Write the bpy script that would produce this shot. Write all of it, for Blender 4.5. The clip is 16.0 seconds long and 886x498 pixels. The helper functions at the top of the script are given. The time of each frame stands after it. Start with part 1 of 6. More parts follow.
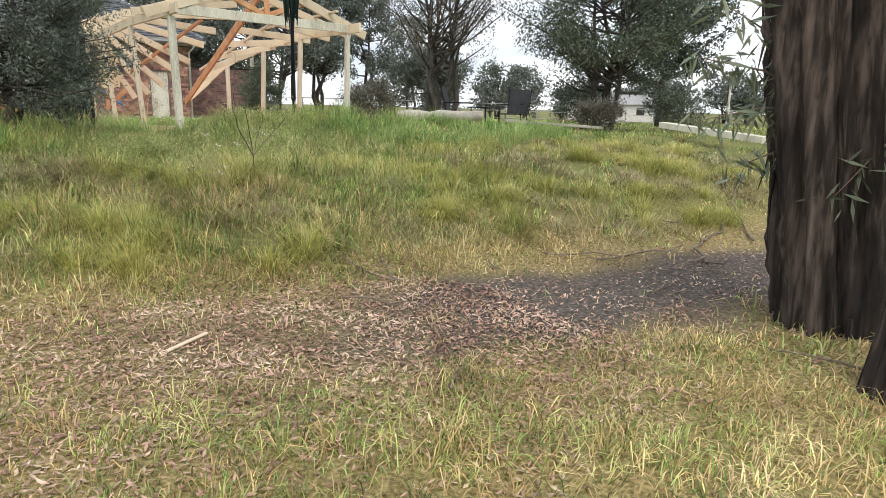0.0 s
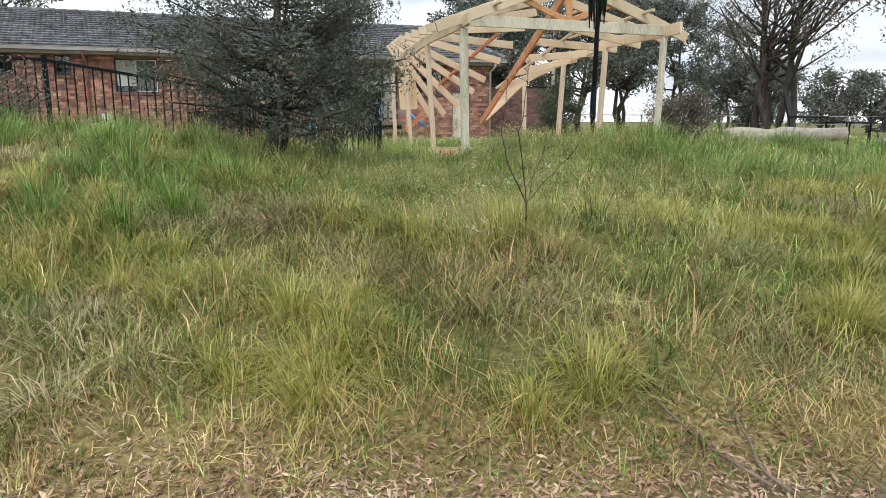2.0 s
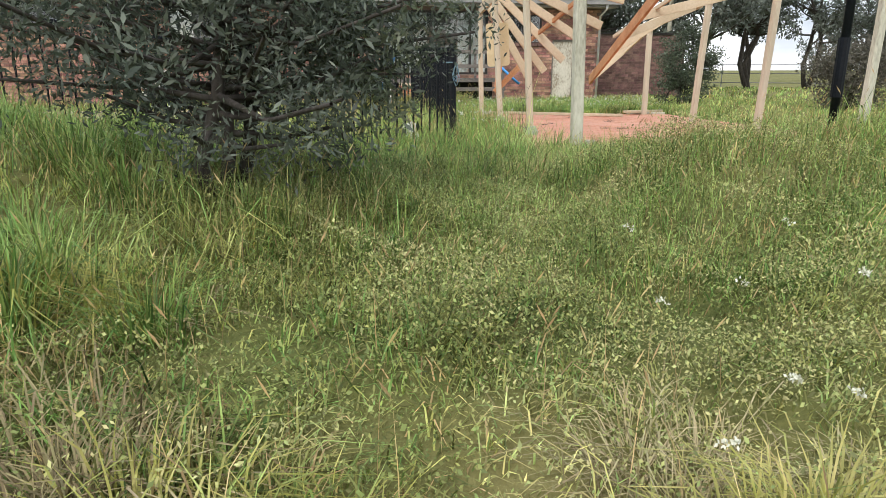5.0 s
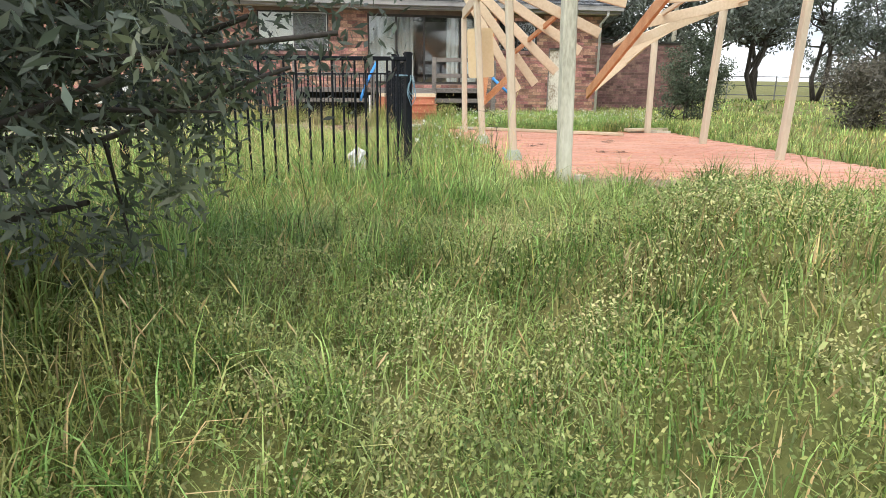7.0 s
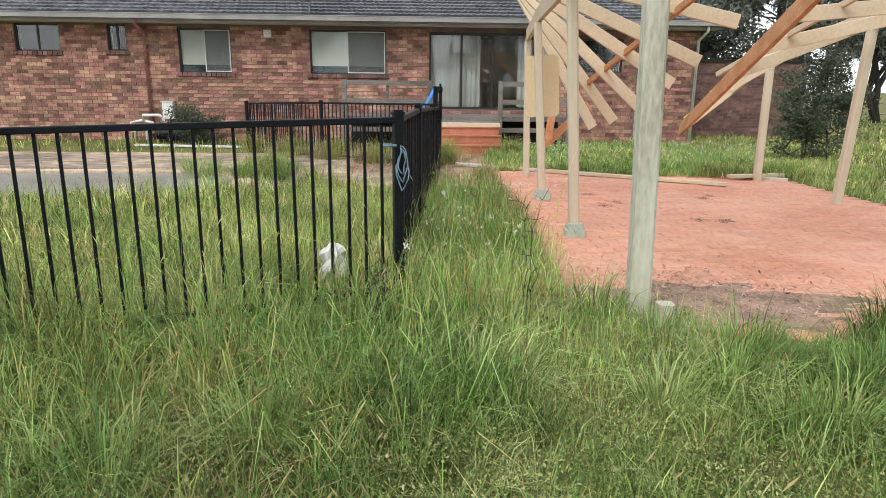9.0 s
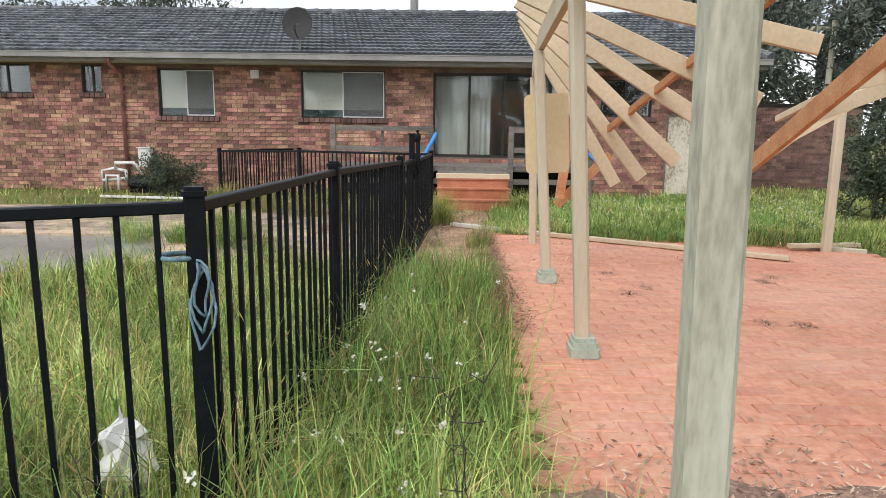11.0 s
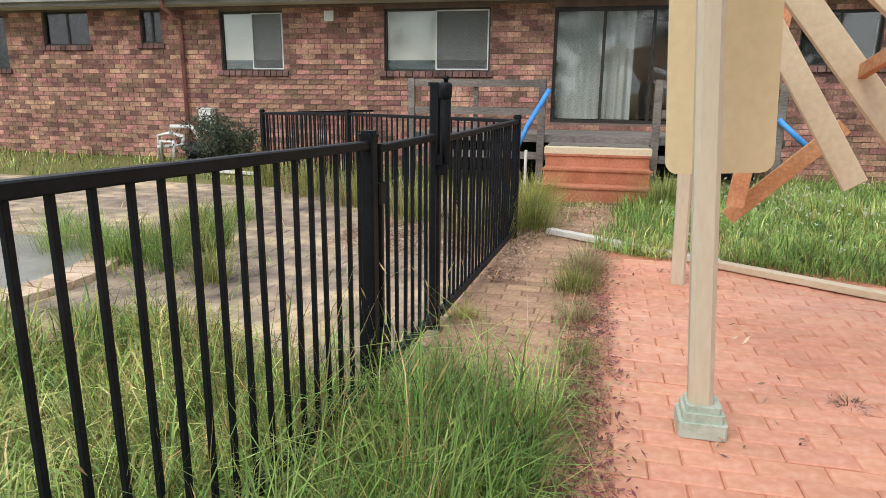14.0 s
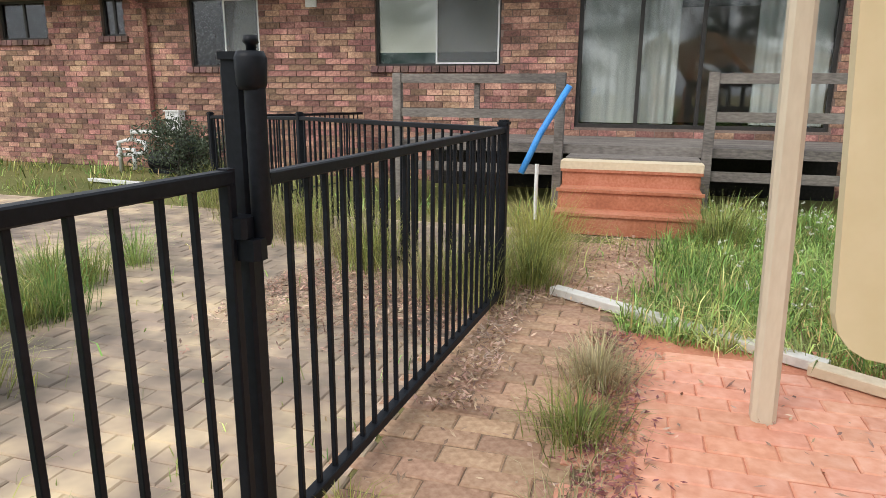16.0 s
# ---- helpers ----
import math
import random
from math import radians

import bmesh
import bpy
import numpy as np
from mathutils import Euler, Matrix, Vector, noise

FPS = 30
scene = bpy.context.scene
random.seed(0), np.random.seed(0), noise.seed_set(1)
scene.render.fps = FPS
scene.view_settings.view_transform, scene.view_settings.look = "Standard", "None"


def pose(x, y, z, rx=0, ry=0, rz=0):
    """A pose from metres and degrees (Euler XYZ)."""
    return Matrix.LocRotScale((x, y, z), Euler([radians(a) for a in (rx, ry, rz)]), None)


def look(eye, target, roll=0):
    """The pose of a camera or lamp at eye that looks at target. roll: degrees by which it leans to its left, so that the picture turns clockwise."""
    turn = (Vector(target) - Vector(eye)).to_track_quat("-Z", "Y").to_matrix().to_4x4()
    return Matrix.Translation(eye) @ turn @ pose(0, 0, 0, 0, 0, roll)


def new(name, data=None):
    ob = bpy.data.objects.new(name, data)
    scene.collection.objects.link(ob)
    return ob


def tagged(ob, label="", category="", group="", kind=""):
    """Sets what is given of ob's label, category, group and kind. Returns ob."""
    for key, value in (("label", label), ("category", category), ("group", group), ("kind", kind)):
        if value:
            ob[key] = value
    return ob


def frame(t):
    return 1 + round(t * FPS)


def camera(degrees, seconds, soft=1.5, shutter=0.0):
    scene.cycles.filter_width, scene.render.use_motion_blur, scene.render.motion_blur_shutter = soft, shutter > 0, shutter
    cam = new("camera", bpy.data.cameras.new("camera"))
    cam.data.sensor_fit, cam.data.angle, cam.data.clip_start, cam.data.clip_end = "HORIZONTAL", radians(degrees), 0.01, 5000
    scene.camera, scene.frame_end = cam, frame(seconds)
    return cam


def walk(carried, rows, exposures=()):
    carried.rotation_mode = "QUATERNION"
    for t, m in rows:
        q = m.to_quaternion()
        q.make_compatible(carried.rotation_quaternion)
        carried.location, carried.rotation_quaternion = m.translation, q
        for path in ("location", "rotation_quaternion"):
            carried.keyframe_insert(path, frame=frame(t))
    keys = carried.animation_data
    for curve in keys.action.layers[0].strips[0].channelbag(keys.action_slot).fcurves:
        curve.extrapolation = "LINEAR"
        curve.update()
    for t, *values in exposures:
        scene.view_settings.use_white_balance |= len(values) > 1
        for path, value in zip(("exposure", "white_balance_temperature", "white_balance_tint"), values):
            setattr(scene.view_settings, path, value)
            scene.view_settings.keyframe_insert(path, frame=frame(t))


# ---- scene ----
cam = camera(68.0, 16.0, soft=0.7)
PATH = [
    (0, (-2.225, -6.545, 0.705), (-0.892, -5.115, 0.283), 1.2),
    (0.5, (-1.882, -6.131, 0.720), (-0.601, -4.643, 0.340), 1.0),
    (1, (-1.581, -5.676, 0.728), (-0.497, -4.027, 0.403), 0.7),
    (1.5, (-1.323, -5.218, 0.718), (-0.397, -3.483, 0.354), 0.5),
    (2, (-1.146, -4.709, 0.729), (-0.553, -2.838, 0.347), 0.1),
    (2.5, (-0.947, -4.182, 0.720), (-0.466, -2.319, 0.177), 0.0),
    (3, (-0.779, -3.672, 0.738), (-0.397, -1.792, 0.173), -0.2),
    (3.5, (-0.643, -3.149, 0.743), (-0.345, -1.240, 0.225), -0.3),
    (4, (-0.498, -2.572, 0.770), (-0.218, -0.649, 0.299), -0.1),
    (4.5, (-0.398, -2.049, 0.854), (-0.156, -0.119, 0.391), -0.2),
    (5, (-0.257, -1.607, 0.922), (0.065, 0.296, 0.396), -0.1),
    (5.2, (-0.205, -1.442, 0.972), (0.132, 0.456, 0.436), 0.1),
    (7.3, (0.587, 0.169, 1.004), (0.907, 2.078, 0.498), 0.7),
    (7.5, (0.692, 0.381, 1.031), (1.005, 2.286, 0.507), 0.6),
    (8, (0.876, 0.864, 1.138), (1.051, 2.794, 0.645), 0.7),
    (8.5, (1.033, 1.374, 1.260), (1.139, 3.315, 0.792), 0.6),
    (9, (1.211, 1.933, 1.320), (1.283, 3.874, 0.842), 0.6),
    (9.5, (1.290, 2.481, 1.343), (1.387, 4.439, 0.945), 0.7),
    (9.7, (1.343, 2.690, 1.359), (1.444, 4.648, 0.965), 0.7),
    (11.8, (1.928, 4.853, 1.345), (1.860, 6.830, 1.053), 0.8),
    (12, (1.935, 5.146, 1.343), (1.887, 7.126, 1.063), 0.8),
    (12.5, (2.069, 5.709, 1.325), (2.084, 7.677, 0.967), 0.8),
    (13, (2.152, 6.222, 1.296), (2.060, 8.189, 0.946), 0.6),
    (13.5, (2.193, 6.752, 1.308), (1.888, 8.670, 0.830), 0.6),
    (14, (2.245, 7.267, 1.292), (1.804, 9.161, 0.823), 0.6),
    (14.5, (2.190, 7.813, 1.301), (1.787, 9.726, 0.883), 0.5),
    (15, (2.230, 8.322, 1.283), (1.926, 10.249, 0.845), 0.4),
    (15.5, (2.253, 8.793, 1.267), (1.856, 10.704, 0.828), 0.5),
    (16, (2.300, 9.289, 1.248), (1.750, 11.156, 0.783), 0.4),
]
walk(cam, [(t, look(e, g, r)) for t, e, g, r in PATH], [(0, 0.75), (1.5, 0.63), (2.5, 0.6), (3.5, 0.78), (4.5, 0.72), (5, 0.74), (7.5, 1.05), (8, 0.98), (8.5, 0.8), (9, 0.68), (9.5, 0.6), (12, 0.6), (13.5, 0.64), (15, 0.72), (16, 0.72)])

# ---- light ----
SUN_EL, SUN_ROT = 48.0, 200.0
world = bpy.data.worlds.new("sky")
scene.world = world
world.use_nodes = True
wn, wl = world.node_tree.nodes, world.node_tree.links
wn.clear()
w_out, w_bg, w_sky = wn.new("ShaderNodeOutputWorld"), wn.new("ShaderNodeBackground"), wn.new("ShaderNodeTexSky")
w_sky.sky_type, w_sky.sun_disc = "NISHITA", False
w_sky.sun_elevation, w_sky.sun_rotation = radians(SUN_EL), radians(SUN_ROT)
w_sky.dust_density = 3.0
w_co, w_noise, w_ramp, w_mix = wn.new("ShaderNodeTexCoord"), wn.new("ShaderNodeTexNoise"), wn.new("ShaderNodeValToRGB"), wn.new("ShaderNodeMix")
w_map = wn.new("ShaderNodeMapping")
w_map.inputs["Scale"].default_value = (1.0, 1.0, 3.0)
w_noise.inputs["Scale"].default_value, w_noise.inputs["Detail"].default_value = 2.6, 7
w_ramp.color_ramp.elements[0].position, w_ramp.color_ramp.elements[0].color = 0.36, (3.3, 3.7, 4.3, 1)
w_ramp.color_ramp.elements[1].position, w_ramp.color_ramp.elements[1].color = 0.64, (8.0, 8.2, 8.4, 1)
w_mix.data_type = "RGBA"
w_mix.inputs[0].default_value = 0.86
wl.new(w_co.outputs["Generated"], w_map.inputs["Vector"])
wl.new(w_map.outputs["Vector"], w_noise.inputs["Vector"])
wl.new(w_noise.outputs["Fac"], w_ramp.inputs["Fac"])
wl.new(w_sky.outputs["Color"], w_mix.inputs[6])
wl.new(w_ramp.outputs["Color"], w_mix.inputs[7])
wl.new(w_mix.outputs[2], w_bg.inputs["Color"])
wl.new(w_bg.outputs["Background"], w_out.inputs["Surface"])
w_bg.inputs["Strength"].default_value = 0.132
sun = new("sun", bpy.data.lights.new("sun", "SUN"))
sun.data.energy, sun.data.angle, sun.data.color = 1.3, radians(35), (1.0, 0.96, 0.9)
# from the south-west, behind the camera
sun.matrix_world = look((0, 0, 30), (0.45 * 10, 0.75 * 10, 30 - 1.0 * 10))


# ---- materials ----
def mat(name, cols, scale=6.0, fine=60.0, rough=0.8, metal=0.0, bump=0.2, vary="", amount=0.25, stretch=(1, 1, 1), spec=0.4, trans=0.0, tone=False):
    """Two scales of noise between three colours, relief, and a spread from piece to piece."""
    m = bpy.data.materials.new(name)
    m.use_nodes = True
    n, l = m.node_tree.nodes, m.node_tree.links
    p = n["Principled BSDF"]
    p.inputs["Roughness"].default_value, p.inputs["Metallic"].default_value = rough, metal
    p.inputs["Specular IOR Level"].default_value = spec
    co, mp = n.new("ShaderNodeTexCoord"), n.new("ShaderNodeMapping")
    mp.inputs["Scale"].default_value = stretch
    l.new(co.outputs["Object"], mp.inputs["Vector"])
    big, small, ramp = n.new("ShaderNodeTexNoise"), n.new("ShaderNodeTexNoise"), n.new("ShaderNodeValToRGB")
    for node, s, d in ((big, scale, 4), (small, fine, 3)):
        node.inputs["Scale"].default_value, node.inputs["Detail"].default_value = s, d
        l.new(mp.outputs["Vector"], node.inputs["Vector"])
    mix = n.new("ShaderNodeMath")
    mix.operation = "MULTIPLY_ADD"
    mix.inputs[1].default_value = 0.45
    half = n.new("ShaderNodeMath")
    half.operation = "MULTIPLY"
    half.inputs[1].default_value = 0.55
    l.new(big.outputs["Fac"], half.inputs[0])
    l.new(small.outputs["Fac"], mix.inputs[0])
    l.new(half.outputs[0], mix.inputs[2])
    e = ramp.color_ramp.elements
    e[0].position, e[0].color = 0.36, (*cols[0], 1)
    e[1].position, e[1].color = 0.64, (*cols[-1], 1)
    for i, c in enumerate(cols[1:-1]):
        e.new(0.36 + 0.28 * (i + 1) / (len(cols) - 1)).color = (*c, 1)
    l.new(mix.outputs[0], ramp.inputs["Fac"])
    out = ramp.outputs["Color"]
    if vary:
        hsv = n.new("ShaderNodeHueSaturation")
        rng = n.new("ShaderNodeMapRange")
        rng.inputs["To Min"].default_value, rng.inputs["To Max"].default_value = 1 - amount, 1 + amount
        src = n.new("ShaderNodeObjectInfo").outputs["Random"] if vary == "object" else n.new("ShaderNodeNewGeometry").outputs["Random Per Island"]
        l.new(src, rng.inputs["Value"])
        value = rng.outputs["Result"]
        if tone:
            # each tuft has a tone of its own
            own, scale_up = n.new("ShaderNodeAttribute"), n.new("ShaderNodeMath")
            own.attribute_name = "tone"
            scale_up.operation = "MULTIPLY_ADD"
            l.new(own.outputs["Fac"], scale_up.inputs[0])
            l.new(value, scale_up.inputs[1])
            l.new(value, scale_up.inputs[2])
            value = scale_up.outputs[0]
        l.new(value, hsv.inputs["Value"])
        hue = n.new("ShaderNodeMapRange")
        hue.inputs["To Min"].default_value, hue.inputs["To Max"].default_value = 0.5 - 0.05 * amount, 0.5 + 0.05 * amount
        frac = n.new("ShaderNodeMath")
        frac.operation = "FRACT"
        times = n.new("ShaderNodeMath")
        times.operation = "MULTIPLY"
        times.inputs[1].default_value = 17.3
        l.new(src, times.inputs[0])
        l.new(times.outputs[0], frac.inputs[0])
        l.new(frac.outputs[0], hue.inputs["Value"])
        l.new(hue.outputs["Result"], hsv.inputs["Hue"])
        l.new(out, hsv.inputs["Color"])
        out = hsv.outputs["Color"]
    l.new(out, p.inputs["Base Color"])
    if bump:
        b = n.new("ShaderNodeBump")
        b.inputs["Strength"].default_value, b.inputs["Distance"].default_value = bump, 0.01
        l.new(small.outputs["Fac"], b.inputs["Height"])
        l.new(b.outputs["Normal"], p.inputs["Normal"])
    if trans:
        add, tr = n.new("ShaderNodeMixShader"), n.new("ShaderNodeBsdfTranslucent")
        add.inputs[0].default_value = trans
        l.new(out, tr.inputs["Color"])
        l.new(p.outputs[0], add.inputs[1])
        l.new(tr.outputs[0], add.inputs[2])
        l.new(add.outputs[0], n["Material Output"].inputs["Surface"])
    return m


BRICK = ((0.15, 0.084, 0.07), (0.315, 0.163, 0.122), (0.50, 0.30, 0.22))
m_brick = mat("brick_face", BRICK, 3, 40, 0.85, bump=0.4, vary="object", amount=0.5)
m_brick_rest = mat("brick_face_rest", BRICK, 3, 40, 0.85, bump=0.4, vary="island", amount=0.5)
m_mortar = mat("mortar", ((0.13, 0.09, 0.075), (0.18, 0.13, 0.11), (0.24, 0.185, 0.155)), 4, 60, 0.95)
m_sill = mat("sill_brick", ((0.08, 0.047, 0.043), (0.16, 0.09, 0.078), (0.25, 0.15, 0.125)), 3, 40, 0.85, bump=0.4, vary="island", amount=0.35)
TILE = ((0.045, 0.05, 0.058), (0.105, 0.113, 0.124), (0.21, 0.22, 0.228))
m_tile = mat("roof_tile", TILE, 5, 45, 0.8, bump=0.4, vary="object", amount=0.3)
m_tile_rest = mat("roof_tile_rest", TILE, 5, 45, 0.8, bump=0.4, vary="island", amount=0.3)
m_gutter = mat("gutter_paint", ((0.20, 0.20, 0.20), (0.28, 0.275, 0.27), (0.35, 0.34, 0.33)), 2, 50, 0.5)
m_eave = mat("eave_paint", ((0.5, 0.48, 0.44), (0.6, 0.58, 0.54), (0.66, 0.64, 0.6)), 2, 30, 0.7)
m_black = mat("black_powdercoat", ((0.003, 0.004, 0.0065), (0.005, 0.0065, 0.010), (0.009, 0.011, 0.016)), 4, 60, 0.5, bump=0.05, spec=0.22)
m_alu_dark = mat("bronze_frame", ((0.02, 0.018, 0.016), (0.03, 0.027, 0.025), (0.045, 0.04, 0.036)), 4, 40, 0.45)
m_alu_white = mat("white_frame", ((0.6, 0.6, 0.58), (0.7, 0.7, 0.68), (0.75, 0.75, 0.73)), 4, 40, 0.45)
m_pine = mat("painted_pine", ((0.53, 0.435, 0.305), (0.59, 0.49, 0.345), (0.64, 0.55, 0.41)), 1.2, 30, 0.65, bump=0.15, vary="object", amount=0.1)
m_orange = mat("orange_stained_timber", ((0.40, 0.18, 0.085), (0.52, 0.26, 0.125), (0.60, 0.35, 0.19)), 4, 50, 0.7, bump=0.25, vary="object", amount=0.12)
m_weather = mat("greyed_timber", ((0.36, 0.34, 0.27), (0.52, 0.50, 0.40), (0.62, 0.60, 0.50)), 4, 50, 0.8, bump=0.3, stretch=(1, 1, 0.25))
m_cream = mat("cream_post_paint", ((0.53, 0.455, 0.34), (0.575, 0.50, 0.38), (0.61, 0.54, 0.42)), 3, 50, 0.5, bump=0.1, stretch=(1, 1, 0.25))
m_panel = mat("cream_panel", ((0.62, 0.50, 0.30), (0.655, 0.535, 0.33), (0.69, 0.57, 0.365)), 1.2, 25, 0.45, bump=0.05)
m_sage = mat("sage_plinth_paint", ((0.33, 0.40, 0.33), (0.43, 0.49, 0.42), (0.5, 0.55, 0.48)), 8, 60, 0.55)
RED = ((0.52, 0.215, 0.13), (0.615, 0.295, 0.195), (0.68, 0.375, 0.275))
m_paver = mat("red_painted_paver", RED, 0.8, 22, 0.52, bump=0.12, vary="object", amount=0.08)
m_paver_rest = mat("red_painted_paver_rest", RED, 0.8, 22, 0.52, bump=0.12, vary="island", amount=0.08)
m_slab = mat("red_joint", ((0.42, 0.16, 0.095), (0.50, 0.205, 0.125), (0.56, 0.25, 0.16)), 4, 60, 0.9)
TAN = ((0.26, 0.15, 0.09), (0.40, 0.25, 0.16), (0.52, 0.36, 0.24))
m_tan = mat("tan_paver", TAN, 1.5, 35, 0.85, bump=0.3, vary="object", amount=0.18)
m_tan_bed = mat("tan_joint", ((0.16, 0.11, 0.07), (0.22, 0.155, 0.105), (0.28, 0.2, 0.14)), 5, 60, 0.95)
m_pool = mat("stained_pool_paver", ((0.13, 0.105, 0.085), (0.31, 0.24, 0.18), (0.60, 0.465, 0.30)), 0.75, 4, 0.85, bump=0.2, vary="island", amount=0.12)
m_step = mat("terracotta_step_paint", ((0.30, 0.105, 0.055), (0.41, 0.15, 0.08), (0.50, 0.21, 0.13)), 3, 40, 0.65)
m_deck = mat("weathered_deck", ((0.09, 0.08, 0.075), (0.17, 0.15, 0.135), (0.26, 0.235, 0.21)), 4, 50, 0.85, bump=0.3, stretch=(0.3, 1, 1))
# near black: painted shade below the deck and indoors, also room floor and coping
m_dark = mat("shade_and_dark_trim", ((0.012, 0.011, 0.010), (0.02, 0.018, 0.016), (0.03, 0.026, 0.022)), 3, 30, 0.95)
m_blind = mat("cream_roller_blind", ((0.86, 0.85, 0.77), (0.88, 0.87, 0.79), (0.9, 0.89, 0.82)), 1, 60, 0.8, bump=0.05)
m_greyblind = mat("grey_insect_screen", ((0.145, 0.15, 0.152), (0.16, 0.166, 0.168), (0.175, 0.18, 0.182)), 1, 20, 0.6, bump=0.05)
# an insect screen lets about half of the light through
sn, sl = m_greyblind.node_tree.nodes, m_greyblind.node_tree.links
s_mix, s_clear = sn.new("ShaderNodeMixShader"), sn.new("ShaderNodeBsdfTransparent")
s_mix.inputs[0].default_value = 0.6
sl.new(sn["Principled BSDF"].outputs[0], s_mix.inputs[1])
sl.new(s_clear.outputs[0], s_mix.inputs[2])
sl.new(s_mix.outputs[0], sn["Material Output"].inputs["Surface"])
m_water = mat("murky_pool_water", ((0.18, 0.175, 0.155), (0.24, 0.235, 0.21), (0.30, 0.29, 0.26)), 1.5, 10, 0.3, bump=0.08)
m_coping = mat("sandy_pool_coping", ((0.36, 0.25, 0.17), (0.52, 0.39, 0.28), (0.64, 0.51, 0.39)), 3, 40, 0.85, bump=0.3, vary="object", amount=0.12)
m_green = mat("dark_green_strip", ((0.012, 0.045, 0.04), (0.02, 0.06, 0.052), (0.03, 0.075, 0.065)), 2, 30, 0.5)
m_curtain = mat("white_curtain", ((0.52, 0.55, 0.54), (0.62, 0.65, 0.64), (0.7, 0.72, 0.7)), 2, 40, 0.85, bump=0.05)
m_white = mat("white_pvc", ((0.62, 0.62, 0.6), (0.72, 0.72, 0.7), (0.78, 0.78, 0.77)), 4, 50, 0.45, bump=0.05)
m_blue = mat("blue_tube", ((0.04, 0.22, 0.6), (0.055, 0.28, 0.7), (0.08, 0.34, 0.76)), 4, 50, 0.5, bump=0.05)
m_doorw = mat("peeling_white_door", ((0.30, 0.24, 0.17), (0.62, 0.58, 0.48), (0.72, 0.68, 0.58)), 3, 22, 0.7, stretch=(1, 1, 0.6))
m_dish = mat("grey_dish", ((0.018, 0.018, 0.02), (0.025, 0.025, 0.028), (0.035, 0.035, 0.038)), 4, 50, 0.6)
m_bark = mat("stringy_bark", ((0.005, 0.004, 0.0035), (0.034, 0.025, 0.02), (0.15, 0.115, 0.095)), 5, 26, 0.95, bump=1.0, stretch=(1, 1, 0.12))
m_bark_grey = mat("grey_bark", ((0.03, 0.026, 0.022), (0.06, 0.052, 0.045), (0.10, 0.09, 0.078)), 8, 40, 0.95, bump=0.6, stretch=(1, 1, 0.3))
m_twig = mat("dry_twig", ((0.10, 0.075, 0.055), (0.18, 0.14, 0.11), (0.27, 0.22, 0.18)), 8, 50, 0.9)
m_leaf_dark = mat("bush_leaf", ((0.022, 0.036, 0.026), (0.042, 0.062, 0.045), (0.075, 0.098, 0.07)), 1.5, 9, 0.5, bump=0, vary="island", amount=0.45, trans=0.15)
m_leaf_bush = mat("bottlebrush_leaf", ((0.05, 0.066, 0.05), (0.095, 0.118, 0.09), (0.18, 0.20, 0.155)), 1.5, 9, 0.5, bump=0, vary="island", amount=0.5, trans=0.35)
m_leaf_gum = mat("gum_leaf", ((0.05, 0.068, 0.042), (0.085, 0.11, 0.068), (0.14, 0.165, 0.105)), 0.7, 6, 0.55, bump=0, vary="island", amount=0.4, trans=0.2)
m_leaf_grey = mat("grey_gum_leaf", ((0.085, 0.082, 0.062), (0.14, 0.13, 0.10), (0.20, 0.18, 0.14)), 0.7, 6, 0.6, bump=0, vary="island", amount=0.35, trans=0.2)
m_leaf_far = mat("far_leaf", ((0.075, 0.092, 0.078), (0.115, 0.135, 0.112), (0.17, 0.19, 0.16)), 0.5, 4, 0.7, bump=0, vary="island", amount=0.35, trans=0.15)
m_grass_green = mat("green_grass", ((0.095, 0.175, 0.042), (0.225, 0.345, 0.095), (0.47, 0.55, 0.22)), 0.7, 5, 0.5, bump=0, vary="island", amount=0.5, spec=0.25, trans=0.3, tone=True)
m_grass_bank = mat("bank_grass", ((0.13, 0.165, 0.05), (0.30, 0.325, 0.10), (0.58, 0.55, 0.24)), 0.9, 5, 0.55, bump=0, vary="island", amount=0.55, spec=0.2, trans=0.3, tone=True)
m_grass_dry = mat("dry_grass", ((0.33, 0.235, 0.10), (0.52, 0.39, 0.18), (0.72, 0.58, 0.33)), 0.9, 5, 0.7, bump=0, vary="island", amount=0.35, trans=0.25, tone=True)
m_tussock = mat("tussock_grass", ((0.24, 0.26, 0.06), (0.42, 0.41, 0.11), (0.62, 0.57, 0.23)), 1.5, 8, 0.45, bump=0, vary="island", amount=0.3, trans=0.35, tone=True)
m_thatch = mat("grey_thatch", ((0.20, 0.165, 0.08), (0.36, 0.305, 0.165), (0.56, 0.50, 0.31)), 1.5, 8, 0.8, bump=0, vary="island", amount=0.4, trans=0.15, tone=True)
m_soil = mat("washed_soil", ((0.15, 0.10, 0.075), (0.30, 0.20, 0.15), (0.44, 0.29, 0.22)), 5, 45, 0.95, bump=0.6)
m_red_litter = mat("purple_red_litter", ((0.12, 0.03, 0.035), (0.22, 0.07, 0.07), (0.36, 0.18, 0.15)), 3, 20, 0.8, bump=0, vary="island", amount=0.4)
m_weed = mat("broad_weed_leaf", ((0.13, 0.165, 0.05), (0.265, 0.30, 0.10), (0.50, 0.48, 0.23)), 2.2, 8, 0.6, bump=0, vary="island", amount=0.6, spec=0.25, trans=0.25)
m_leaf_young = mat("young_gum_leaf", ((0.10, 0.13, 0.075), (0.16, 0.19, 0.12), (0.24, 0.27, 0.18)), 2, 9, 0.5, bump=0, vary="island", amount=0.4, trans=0.3)
m_litter = mat("fallen_leaf", ((0.18, 0.10, 0.065), (0.36, 0.23, 0.16), (0.56, 0.42, 0.32)), 2, 20, 0.75, bump=0, vary="island", amount=0.5)
